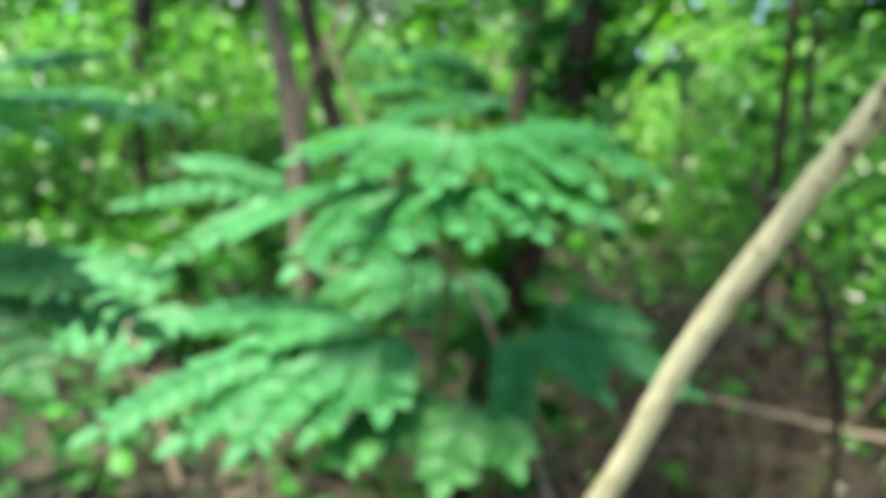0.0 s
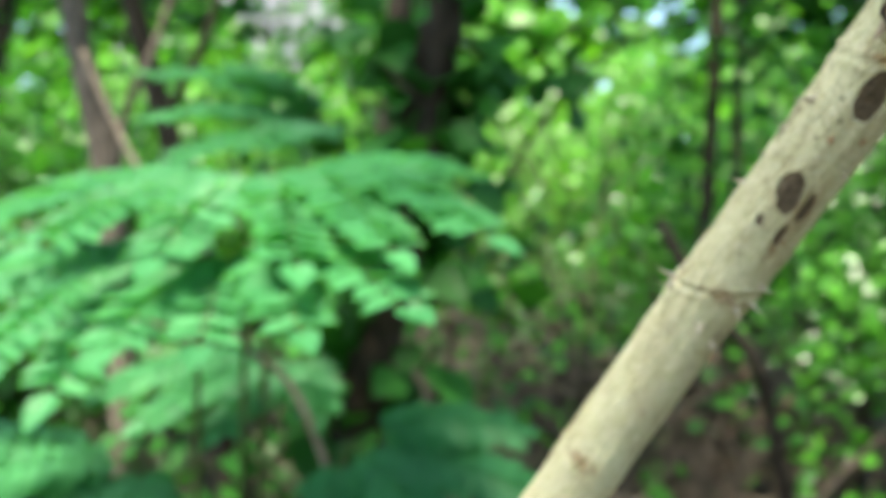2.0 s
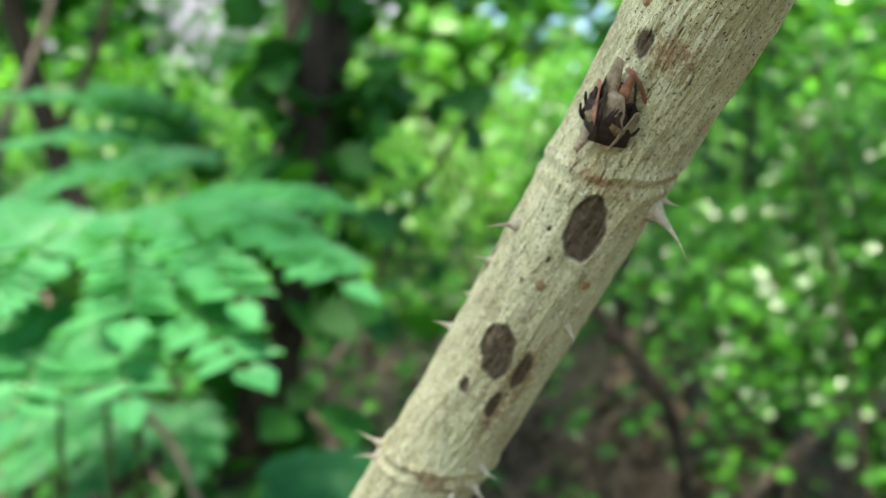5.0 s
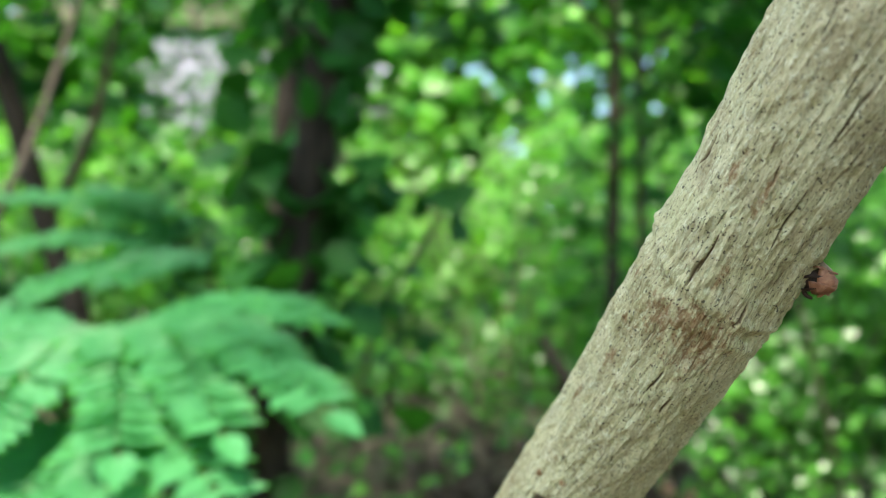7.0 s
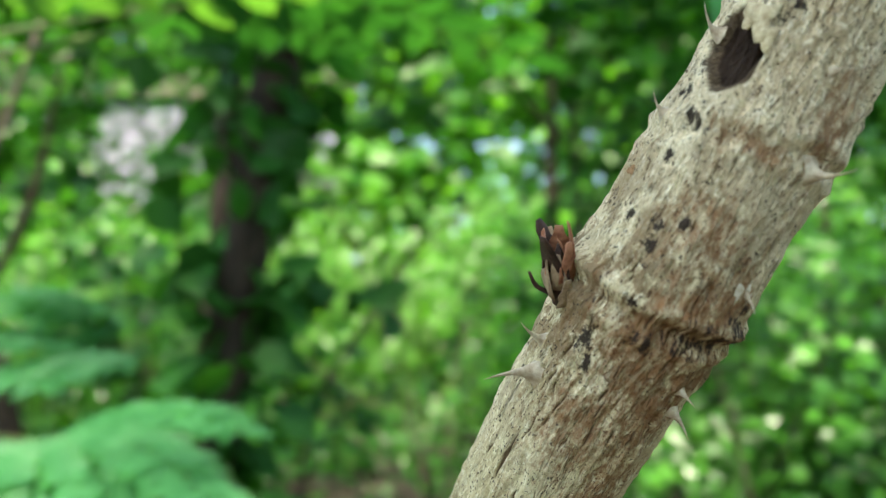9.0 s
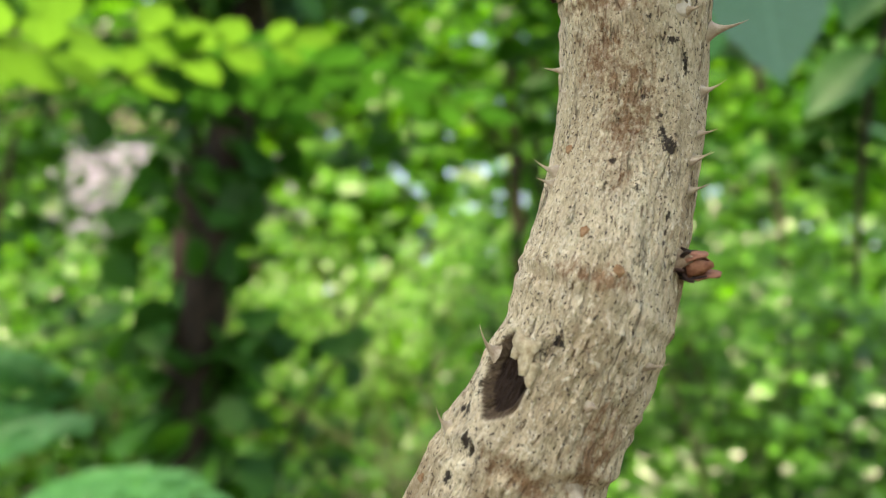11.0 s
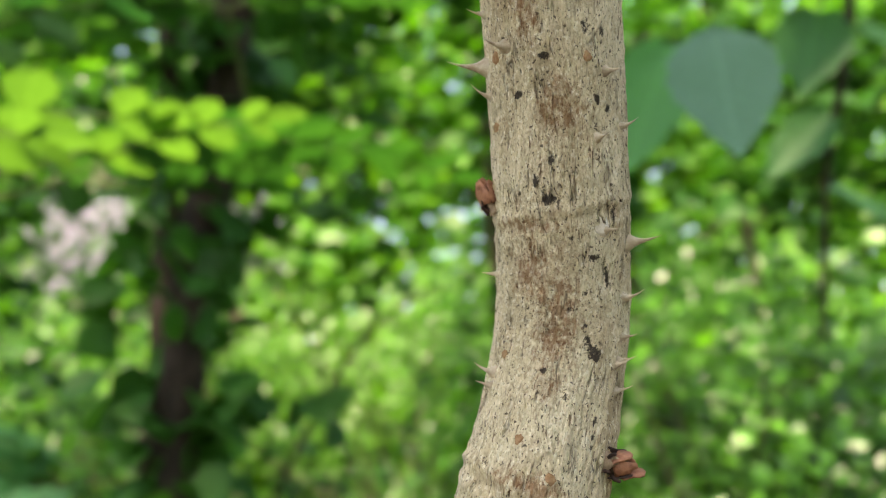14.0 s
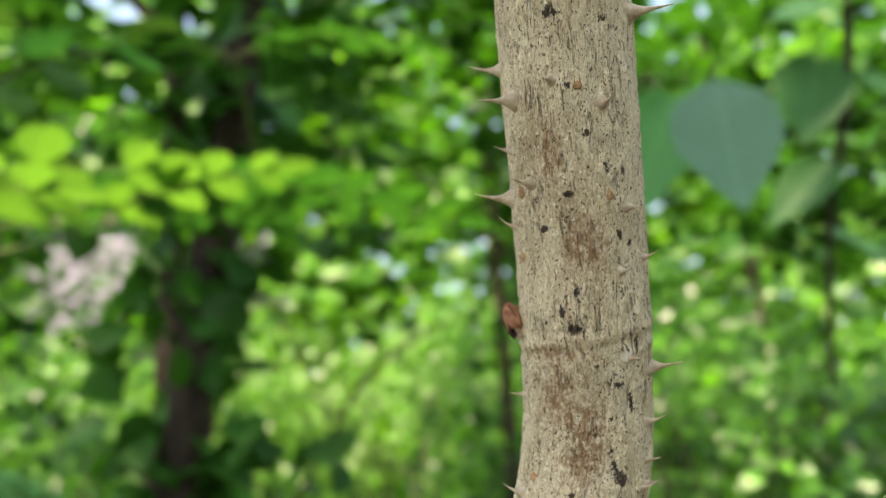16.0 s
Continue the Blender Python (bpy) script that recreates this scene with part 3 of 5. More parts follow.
def build_stem():
    stem = empty("thorny_stem", stem_centre(0.0), "pale grey-beige thorny stem with ring scars and dark spots", "plant stem")
    zs = np.concatenate([np.linspace(-0.05, 0.9, 60), np.arange(0.902, 1.17, 0.002), np.arange(1.17, 1.66, 0.0005), np.linspace(1.663, 2.5, 60)])
    degs = np.concatenate([np.linspace(-206, -14, 212), np.linspace(-14, 154, 30)[1:-1]])
    around, n = len(degs), len(zs)
    deep, lip = split_fields(zs, degs)
    # the torn hollow and the scars, with ragged raised rims
    bare, sunk, fray = np.zeros((n, around)), np.zeros((n, around)), np.zeros((n, around))
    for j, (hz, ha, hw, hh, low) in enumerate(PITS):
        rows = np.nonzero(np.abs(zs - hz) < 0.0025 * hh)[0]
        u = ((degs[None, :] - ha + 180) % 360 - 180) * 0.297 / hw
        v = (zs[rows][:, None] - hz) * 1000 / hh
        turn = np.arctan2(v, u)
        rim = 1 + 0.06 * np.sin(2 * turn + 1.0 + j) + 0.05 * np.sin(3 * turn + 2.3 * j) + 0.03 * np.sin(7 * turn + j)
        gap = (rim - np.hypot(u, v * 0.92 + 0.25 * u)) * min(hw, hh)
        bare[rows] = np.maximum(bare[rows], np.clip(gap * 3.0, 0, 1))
        sunk[rows] = np.maximum(sunk[rows], np.clip(gap * (0.6 if low > 2 else 2.0), 0, 1) * low * 0.001)
        fray[rows] = np.maximum(fray[rows], np.exp(-((gap + 0.35) / 0.3) ** 2) * (0.6 + 0.3 * np.sin(9 * turn + j)))
    verts, coords = [], []
    arc, last = 0.0, None
    for i, z in enumerate(zs):
        t, a, b = stem_frame(z)
        c, r = stem_centre(z), stem_radius(z)
        arc += (c - last).length if last else 0.0
        last = c
        knot = 0.00018 + 0.00035 * math.exp(-((z - 1.37) / 0.07) ** 2) + 0.00045 * math.exp(-((z - 1.448) / 0.012) ** 2) + 0.0004 * math.exp(-((z - 1.495) / 0.016) ** 2)
        near = 1.17 <= z < 1.66
        for k, deg in enumerate(degs):
            turn = radians(deg)
            q = Vector((math.cos(turn), math.sin(turn), 0))
            lift = relief(z, deg)
            if near:
                lift += knot * (0.6 - 2 * abs(noise.noise(Vector((q.x * 3.6, q.y * 3.6, z * 150))))) + knot * 0.8 * (0.5 - 2 * abs(noise.noise(Vector((q.x * 9, q.y * 9, z * 330)))))
                lift += -0.00055 * deep[i, k] + 0.00018 * lip[i, k] - sunk[i, k] + 0.00016 * fray[i, k]
            out = a * q.x + b * q.y
            verts.append(c + out * (r + lift))
            coords.append((0.017 * q.x, 0.017 * q.y, arc))
    faces = [(i * around + k, i * around + (k + 1) % around, (i + 1) * around + (k + 1) % around, (i + 1) * around + k) for i in range(n - 1) for k in range(around)]
    faces.append(tuple((n - 1) * around + k for k in range(around)))
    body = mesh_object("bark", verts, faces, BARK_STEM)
    z_all, deg_all = np.repeat(zs, around), np.tile(degs, n)
    fields = np.stack([np.maximum(0.85 * stain_field(z_all, deg_all, RING_CRUST, 1.1), stain_field(z_all, deg_all, BLACK_LOW[-5:] + BLACK_MID + BLACK_HIGH, 1.15)), stain_field(z_all, deg_all, RUSTY + BLACK_LOW[:-5], 1.2), stain_field(z_all, deg_all, SCARS, 1.25)], 1)
    low_bark = np.clip((1.48 - z_all) / 0.10, 0, 1)
    # split X also holds the hollow's depth, which drives its painted shade
    for name, values in (("stain", fields), ("split", np.stack([np.maximum(0.8 * deep, np.clip((sunk - 0.0007) / 0.0014, 0, 1)).ravel(), low_bark, bare.ravel()], 1)), ("bark", np.array(coords))):
        layer = body.data.attributes.new(name, "FLOAT_VECTOR", "POINT")
        layer.data.foreach_set("vector", values.astype(np.float32).ravel())
    layer = body.data.attributes.new("age", "FLOAT", "POINT")
    layer.data.foreach_set("value", np.exp(-((z_all - 1.451) / 0.021) ** 2).astype(np.float32))
    child(body, stem)
    return stem


STEM = build_stem()


# thorns: height, degrees round the stem, length in mm, lean along the stem
THORNS_LOW = [
    (1.2921, -52, 11.1, -0.28), (1.2946, -48, 3.9, 0.27), (1.2761, -168, 7.0, -0.3), (1.2438, 165, 5.2, -0.16), (1.2617, -65, 3.9, -0.11), (1.2043, 164, 7.8, -0.02),
    (1.2028, 180, 5.5, -0.4), (1.2191, -61, 5.9, 0.35), (1.2122, -54, 6.5, -0.02), (1.2090, -74, 6.0, -0.28), (1.1977, -102, 6.0, -0.43), (1.1934, -67, 5.2, -0.07), (1.2651, -178, 3.9, -0.03), (1.255, 178, 3.1, 0.1),
]
THORNS_MID = [
    (1.4369, -167, 8.3, -0.30), (1.4410, -176, 5.5, 0.35), (1.4776, -70, 6.0, 0.4), (1.4454, -67, 3.4, -0.07), (1.4607, -66, 3.0, -0.45), (1.4416, -59, 4.7, -0.34), (1.4905, -174, 4.1, 0.64),
    (1.4983, -56, 3.4, 0.4), (1.4764, 180, 3.0, 0.6), (1.5243, -170, 3.0, 0.03), (1.5519, 168, 3.0, 0.11), (1.5391, -48, 3.0, 0.22), (1.5337, -50, 3.4, 0.23), (1.5275, -46, 3.0, 0.31), (1.4900, -88, 2.4, 0.2),
]
THORNS_HIGH = [
    (1.6231, 168, 5.4, 0.22), (1.6162, -166, 7.4, 0.07), (1.6061, -178, 3.2, 0.30), (1.5989, -153, 4.6, 0.25), (1.5958, 172, 6.9, 0.21), (1.5895, -178, 3.6, 0.6), (1.6190, -125, 4.2, 0.0), (1.6137, -84, 4.6, 0.2), (1.5795, -78, 3.4, 0.2),
    (1.5817, -49, 3.2, 0.36), (1.5585, -41, 5.6, 0.19), (1.5472, -49, 4.0, 0.40), (1.5325, -54, 3.4, 0.40), (1.6312, -43, 8.0, 0.02), (1.5924, -66, 3.6, 0.02), (1.5275, -174, 3.6, 0.25), (1.5615, -72, 3.4, 0.1),
]


def build_thorn(z, angle, length, lean, seed):
    """A curved spine on a broad foot."""
    p, out, along = stem_skin(z, angle, -0.0006)
    side = out.cross(along)
    tall, verts, faces, ring = length * 0.00122 + 0.0006, [], [], 8
    foot = 0.0008 + 0.00023 * length
    rows = 9
    for i in range(rows):
        s = (i / (rows - 1)) ** 1.3
        c = p + out * tall * s + along * tall * lean * s * s
        r = foot * (0.26 * (1 - s) + 0.74 * (1 - s) ** 5) + 0.00003
        for k in range(ring):
            a = 2 * math.pi * k / ring
            verts.append(c + (along * math.cos(a) * 1.25 + side * math.sin(a)) * r)
    faces = [(i * ring + k, i * ring + (k + 1) % ring, (i + 1) * ring + (k + 1) % ring, (i + 1) * ring + k) for i in range(rows - 1) for k in range(ring)]
    faces.append(tuple((rows - 1) * ring + k for k in range(ring)))
    child(mesh_object("thorn", verts, faces, THORN, label="sharp pale thorn"), STEM)


for seed, row in enumerate(THORNS_LOW + THORNS_MID + THORNS_HIGH):
    build_thorn(*row, seed)

def build_stub(z, angle, wide, label):
    """The blunt pale stub of a broken thorn."""
    p, out, along = stem_skin(z, angle, -0.0008)
    side = out.cross(along)
    verts, ring, rows = [], 12, 6
    for i in range(rows):
        s = i / (rows - 1)
        for k in range(ring):
            a = 2 * math.pi * k / ring
            r = 1.25 * wide * math.cos(s * 1.45) * (1 + 0.2 * noise.noise(Vector((math.cos(a) * 2, math.sin(a) * 2, z * 90))))
            verts.append(p + out * wide * 0.45 * math.sin(s * 1.45) + (along * math.cos(a) + side * math.sin(a)) * r - along * wide * 0.3 * s)
    faces = [(i * ring + k, i * ring + (k + 1) % ring, (i + 1) * ring + (k + 1) % ring, (i + 1) * ring + k) for i in range(rows - 1) for k in range(ring)]
    faces.append(tuple((rows - 1) * ring + k for k in range(ring)))
    child(mesh_object("thorn_stub", verts, faces, STUB if wide > 0.002 else THORN, label=label), STEM)


build_stub(1.5625, -73, 0.0021, "pale blunt stub of a broken thorn")
build_stub(1.4782, -72, 0.0020, "pale blunt stub of a broken thorn")
build_stub(1.4605, -66, 0.0024, "pale blunt stub of a broken thorn")
build_stub(1.4905, -92, 0.0011, "pale blunt stub of a broken thorn")
build_stub(1.6195, -124, 0.0015, "pale blunt stub of a broken thorn")
build_stub(1.6140, -84, 0.0019, "pale blunt stub of a broken thorn")
build_stub(1.5930, -66, 0.0016, "pale blunt stub of a broken thorn")

# patches of the bark: height, degrees, half width and half height in mm
LENTICELS = [(1.5087, -98, 1.3, 1.1), (1.5137, -127, 1.0, 1.3), (1.5316, -157, 1.0, 1.4), (1.5952, -84, 1.0, 1.2), (1.5830, -169, 1.3, 1.5), (1.6174, -104, 1.2, 1.2), (1.2695, -115, 1.7, 1.7), (1.2727, -74, 1.7, 1.7), (1.3291, -137, 1.1, 1.7), (1.3256, -161, 1.1, 1.5), (1.4676, 176, 1.0, 1.0), (1.597, -165, 1.1, 1.6)]


def build_patch(name, z, angle, wide, tall, mat, lift, ragged, label, seed):
    """An irregular flake that hugs the skin."""
    r = random.Random(seed)
    rim, rings = 30, 3
    wobble = [1 + ragged * r.uniform(-1, 1) for _ in range(rim)]
    wobble = [(wobble[k - 1] + 2 * wobble[k] + wobble[(k + 1) % rim]) / 4 + 0.08 * math.sin(3 * 6.283 * k / rim + seed) + 0.07 * math.sin(2 * 6.283 * k / rim + 2 * seed) for k in range(rim)]
    deg = math.degrees(0.001 / stem_radius(z))
    t = stem_frame(z)[0]
    verts = [stem_skin(z, angle, lift)[0]]
    for j in range(1, rings + 1):
        s = j / rings
        for k in range(rim):
            a = 2 * math.pi * k / rim
            u, v = wide * s * wobble[k] * math.cos(a), tall * s * wobble[k] * math.sin(a)
            verts.append(stem_skin(z + 0.001 * v * t.z, angle + u * deg, lift * (1.0 if j < rings else -1.2) + 0.00005 * r.uniform(-1, 1))[0])
    faces = [(0, 1 + k, 1 + (k + 1) % rim) for k in range(rim)]
    faces += [(1 + (j - 1) * rim + k, 1 + j * rim + k, 1 + j * rim + (k + 1) % rim, 1 + (j - 1) * rim + (k + 1) % rim) for j in range(1, rings) for k in range(rim)]
    child(mesh_object(name, verts, faces, mat, label=label), STEM)


for seed, row in enumerate(LENTICELS):
    build_patch("lenticel", *row, LENTICEL, 0.00035, 0.3, "orange-brown raised pore", 150 + seed)


def flake(base, way, out, length, wide, curl, mat, name, owner, seed):
    """A small curled scale or strip of bark."""
    r = random.Random(seed)
    side = way.cross(out).normalized()
    verts, rows = [], 6
    for i in range(rows):
        s = i / (rows - 1)
        w = 0.5 * wide * (1 - 0.75 * s ** 1.6) * (0.8 + 0.4 * r.random())
        c = base + way * length * s + out * (curl * length * s * s)
        verts += [c - side * w + out * 0.15 * w, c + out * 0.3 * w * (1 - s), c + side * w + out * 0.15 * w]
    faces = [(i * 3 + k, i * 3 + k + 1, i * 3 + k + 4, i * 3 + k + 3) for i in range(rows - 1) for k in range(2)]
    ob = mesh_object(name, verts, faces, mat)
    ob.modifiers.new("thick", "SOLIDIFY").thickness = 0.0003
    return child(ob, owner)


def build_bud(z, angle, tall, wide, lean, label, seed, scales=9):
    """A dead leaf bud: a dark knob with brown papery scales round it."""
    r = random.Random(seed)
    p, out, along = stem_skin(z, angle, -0.0008)
    way = (out * (1 - abs(lean)) + along * lean).normalized()
    side = way.cross(out if abs(way.dot(out)) < 0.95 else along).normalized()
    other = way.cross(side)
    verts, faces, ring, rows = [], [], 12, 8
    for i in range(rows):
        s = i / (rows - 1)
        rad = 0.5 * wide * (math.sin(math.pi * min(1, 0.35 + 0.62 * s)) ** 0.8) * 0.8
        for k in range(ring):
            a = 2 * math.pi * k / ring
            q = 1 + 0.28 * noise.noise(Vector((math.cos(a) * 2, math.sin(a) * 2, s * 4 + seed)))
            verts.append(p + way * tall * 0.62 * s + (side * math.cos(a) + other * math.sin(a)) * rad * q)
    faces = [(i * ring + k, i * ring + (k + 1) % ring, (i + 1) * ring + (k + 1) % ring, (i + 1) * ring + k) for i in range(rows - 1) for k in range(ring)]
    faces.append(tuple((rows - 1) * ring + k for k in range(ring)))
    bud = child(mesh_object("bud", verts, faces, BUD_DARK, label=label), STEM)
    for k in range(scales):
        a = 2 * math.pi * (k + r.uniform(-0.3, 0.3)) / scales
        away = side * math.cos(a) + other * math.sin(a)
        up = (k * 0.618) % 1.0
        base = p + way * tall * (0.02 + 0.42 * up) + away * wide * (0.42 - 0.14 * up)
        f = flake(base, (way + away * r.uniform(-0.05, 0.3)).normalized(), away, tall * r.uniform(0.32, 0.58), wide * r.uniform(0.7, 1.15), r.uniform(-0.35, 0.15), BUD_DARK if k % 3 == 2 or (seed == 1 and k % 3) else BUD_TAN if up < 0.45 else BUD_SCALE, "bud_scale", STEM, seed * 31 + k)
        f.parent = bud
        f.matrix_parent_inverse = Matrix()
    for k in range(4):
        a = r.uniform(0, 6.283)
        away = side * math.cos(a) + other * math.sin(a)
        base = p + away * wide * 0.4 + way * tall * r.uniform(0.0, 0.2)
        rod = mesh_object("dry_thread", *tube([(*base, 0.0005), (*(base + (way * 0.6 + away).normalized() * tall * 0.16), 0.00045), (*(base + (way * 1.2 + away).normalized() * tall * 0.3), 0.0003)], 5, 3), BUD_DARK)
        child(rod, STEM)
        rod.parent = bud
        rod.matrix_parent_inverse = Matrix()
    return bud


big = build_bud(1.3030, -137, 0.0185, 0.0100, 0.84, "shrivelled dark brown leaf bud", 1, 15)
for dz, deg, long, wide, down, mat in ((0.0055, -143, 0.0125, 0.0062, 1, BUD_TAN), (0.0065, -133, 0.0105, 0.0030, 1, BUD_SCALE), (0.0015, -150, 0.0085, 0.0030, 1, BUD_DARK), (0.0005, -143, 0.0060, 0.0040, -1, BUD_TAN)):
    p, out, along = stem_skin(1.3030 + dz, deg, 0.0026)
    scale_leaf = flake(p, (along * down + out * 0.25).normalized(), out, long, wide, 0.05, mat, "bud_scale", STEM, int(-deg))
    scale_leaf.parent = big
build_bud(1.4468, 178, 0.0200, 0.0048, 0.62, "tall dry brown leaf bud", 2, 13)
build_bud(1.5140, -42, 0.0085, 0.0048, 0.15, "small reddish brown leaf bud", 3, 7)
build_bud(1.5660, 172, 0.0092, 0.0044, 0.66, "small dry brown leaf bud", 4, 7)
build_bud(1.3805, -44, 0.0085, 0.0055, 0.35, "dry reddish brown leaf bud", 5, 7)


def build_hollow():
    """Strips of torn bark that hang over the dark hollow."""
    r = random.Random(8)
    for deg, dz, long, wide, lift in ((-143, 0.0064, 0.0064, 0.0050, 0.08), (-148, 0.0068, 0.0046, 0.0040, 0.12), (-135, 0.0034, 0.0044, 0.0030, 0.05)):
        p, out, along = stem_skin(1.4886 + dz, deg, 0.0002)
        flake(p, (along * -1.0 - out * 0.02 + out.cross(along) * r.uniform(-0.35, 0.1)).normalized(), out, long, wide, lift * 0.3, TORN if deg > -160 else BUD_SCALE, "bark_strip", STEM, int(-deg))


build_hollow()


# ---- large compound leaves ----
def leaflet_mesh(name, wide, mat, seed, waves=7, rows=11, blunt=False, ovate=False):
    """One leaflet along +y, one unit long: folded at its midrib, toothed at the rim, drooping at the tip."""
    r = random.Random(seed)
    verts = []
    for i in range(rows):
        s = i / (rows - 1)
        w = 0.5 * wide * (math.sin(math.pi * min(1.0, s * 0.93 + 0.04) ** 0.72) ** 0.85) * (1 - 0.35 * s ** 3)
        if blunt:
            w = 0.5 * wide * math.sin(math.pi * (0.03 + 0.95 * s)) ** 0.62
        if ovate:
            w = 0.53 * wide * math.sin(math.pi * s ** 0.86) ** 0.9 * (1 - 0.45 * s ** 3) + 0.004
        w *= 1 + (0.07 if i % 2 else -0.03) * (1 if 0 < i < rows - 1 else 0)
        if i == rows - 1:
            w = 0.004
        droop = -0.09 * s * s + 0.012 * math.sin(s * waves + seed)
        for u in (-1, -0.55, 0, 0.55, 1):
            lift = (0.05 if ovate else 0.16) * wide * abs(u) ** 1.3 * (1 - s * 0.5) + 0.02 * wide * math.sin(s * waves * 2.4 + u * 3 + seed) * abs(u)
            verts.append((u * w, s, droop + lift))
    faces = [(i * 5 + k, i * 5 + k + 1, (i + 1) * 5 + k + 1, (i + 1) * 5 + k) for i in range(rows - 1) for k in range(4)]
    me = bpy.data.meshes.new(name)
    me.from_pydata(verts, [], faces)
    me.materials.append(mat)
    me.polygons.foreach_set("use_smooth", [True] * len(me.polygons))
    me.update()
    return me


LEAFLETS = {mat.name: [leaflet_mesh("leaflet", w, mat, k, rows=17 if mat is LEAF_BLUE else 11, blunt=mat is LEAF_BRIGHT, ovate=mat is LEAF_BLUE) for k, w in enumerate((0.54, 0.60, 0.66))] for mat in (LEAF_HERO, LEAF_SHADE, LEAF_BRIGHT, LEAF_BLUE)}


def put_leaflet(thing, base, way, top, length, mat, pick, name="leaflet"):
    way = Vector(way).normalized()
    side = way.cross(Vector(top)).normalized()
    top = side.cross(way)
    m = Matrix((side, way, top)).transposed().to_4x4()
    ob = new(name, LEAFLETS[mat.name][pick % 3])
    ob.parent = thing
    ob.matrix_basis = Matrix.Translation(Vector(base) - Vector(thing.location)) @ m @ Matrix.Diagonal((length, length, length, 1))
    return ob


def build_compound_leaf(label, root, pinnae, top, pairs, length, mat, seed, stalk=None, group="compound leaves of the undergrowth"):
    """Stalks that fan out from the root, each with pairs of leaflets and one at its end."""
    r = random.Random(seed)
    thing = empty("compound_leaf", stalk[0][:3] if stalk else root, label, "leaf", group)
    if stalk:
        child(mesh_object("stalk", *tube(stalk, 8, 6), GREEN_STALK), thing)
    up = Vector(top).normalized()
    for tip in pinnae:
        a, b = Vector(root), Vector(tip)
        span = (b - a).length
        sag = [a.lerp(b, s) + up * span * 0.10 * math.sin(math.pi * s) for s in (0, 0.25, 0.5, 0.75, 1)]
        child(mesh_object("stalk", *tube([(*p, 0.0022 - 0.0003 * k) for k, p in enumerate(sag)], 6, 4), GREEN_STALK), thing)
        along = (b - a).normalized()
        side = along.cross(up).normalized()
        for k in range(pairs):
            s = 0.24 + 0.70 * k / (pairs - 1)
            p = a.lerp(b, s) + up * span * 0.10 * math.sin(math.pi * s)
            size = length * (0.72 + 0.5 * math.sin(math.pi * (0.25 + 0.65 * s))) * r.uniform(0.88, 1.1)
            for sign in (-1, 1):
                way = side * sign * r.uniform(0.75, 1.0) + along * r.uniform(0.35, 0.6) + up * r.uniform(-0.12, 0.06)
                put_leaflet(thing, p, way, up + side * r.uniform(-0.18, 0.18) + along * r.uniform(-0.15, 0.15), size, mat, r.randrange(3))
        put_leaflet(thing, b, along + up * -0.1, up, length * 1.05, mat, r.randrange(3))
    return thing


NEAR_TOP = (0.05, -0.32, 0.95)
build_compound_leaf("broad green compound leaf spread flat in tiers", (-0.04, 2.12, 1.325), [(0.34, 1.62, 1.236), (0.30, 1.93, 1.345), (0.22, 1.60, 1.215), (0.10, 1.60, 1.195), (-0.08, 1.62, 1.20), (-0.25, 1.66, 1.21), (-0.40, 1.80, 1.25), (-0.40, 1.95, 1.29)], NEAR_TOP, 17, 0.064, LEAF_HERO, 21, [(-0.10, 2.32, -0.02, 0.012), (-0.08, 2.26, 0.7, 0.009), (-0.04, 2.12, 1.325, 0.005)])
build_compound_leaf("fresh green compound leaf with pointed leaflets", (-0.06, 2.0, 1.18), [(0.24, 1.53, 1.15), (0.12, 1.53, 1.12), (0.0, 1.54, 1.10), (-0.12, 1.57, 1.09)], (0, -0.30, 0.95), 13, 0.062, LEAF_HERO, 22, [(-0.12, 2.28, 0.0, 0.010), (-0.10, 2.2, 0.6, 0.008), (-0.06, 2.0, 1.18, 0.004)])
build_compound_leaf("light green compound leaf with drooping leaflets", (-0.16, 2.06, 1.22), [(-0.58, 1.82, 1.06), (-0.36, 1.66, 1.02), (-0.22, 1.64, 1.02)], (0, -0.36, 0.93), 13, 0.064, LEAF_HERO, 23, [(-0.2, 2.3, 0.0, 0.010), (-0.2, 2.24, 0.6, 0.008), (-0.16, 2.06, 1.22, 0.004)])
build_compound_leaf("wide pale green compound leaf low over the ground", (-0.20, 1.97, 0.84), [(-0.74, 1.60, 0.66), (-0.64, 1.82, 0.86), (-0.42, 1.55, 0.67), (-0.46, 1.78, 0.84), (-0.17, 1.66, 0.74), (-0.56, 1.60, 0.66), (-0.30, 1.62, 0.70)], (0, -0.42, 0.9), 13, 0.074, LEAF_HERO, 24, [(-0.2, 2.2, 0.0, 0.010), (-0.2, 2.1, 0.45, 0.008), (-0.20, 1.97, 0.84, 0.004)])
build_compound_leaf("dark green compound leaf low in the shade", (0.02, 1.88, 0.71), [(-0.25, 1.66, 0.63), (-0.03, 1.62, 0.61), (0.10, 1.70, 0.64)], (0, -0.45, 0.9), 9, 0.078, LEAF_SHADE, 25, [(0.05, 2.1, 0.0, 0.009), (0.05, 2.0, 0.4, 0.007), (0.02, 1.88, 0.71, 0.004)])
build_compound_leaf("deep green compound leaf beside the stem", (0.12, 2.0, 0.88), [(0.42, 2.08, 0.89), (0.53, 1.98, 0.75), (0.30, 1.86, 0.76), (0.10, 1.78, 0.68)], (0.1, -0.55, 0.83), 14, 0.060, LEAF_HERO, 26, [(0.12, 2.3, 0.0, 0.010), (0.12, 2.2, 0.5, 0.008), (0.12, 2.0, 0.88, 0.004)])
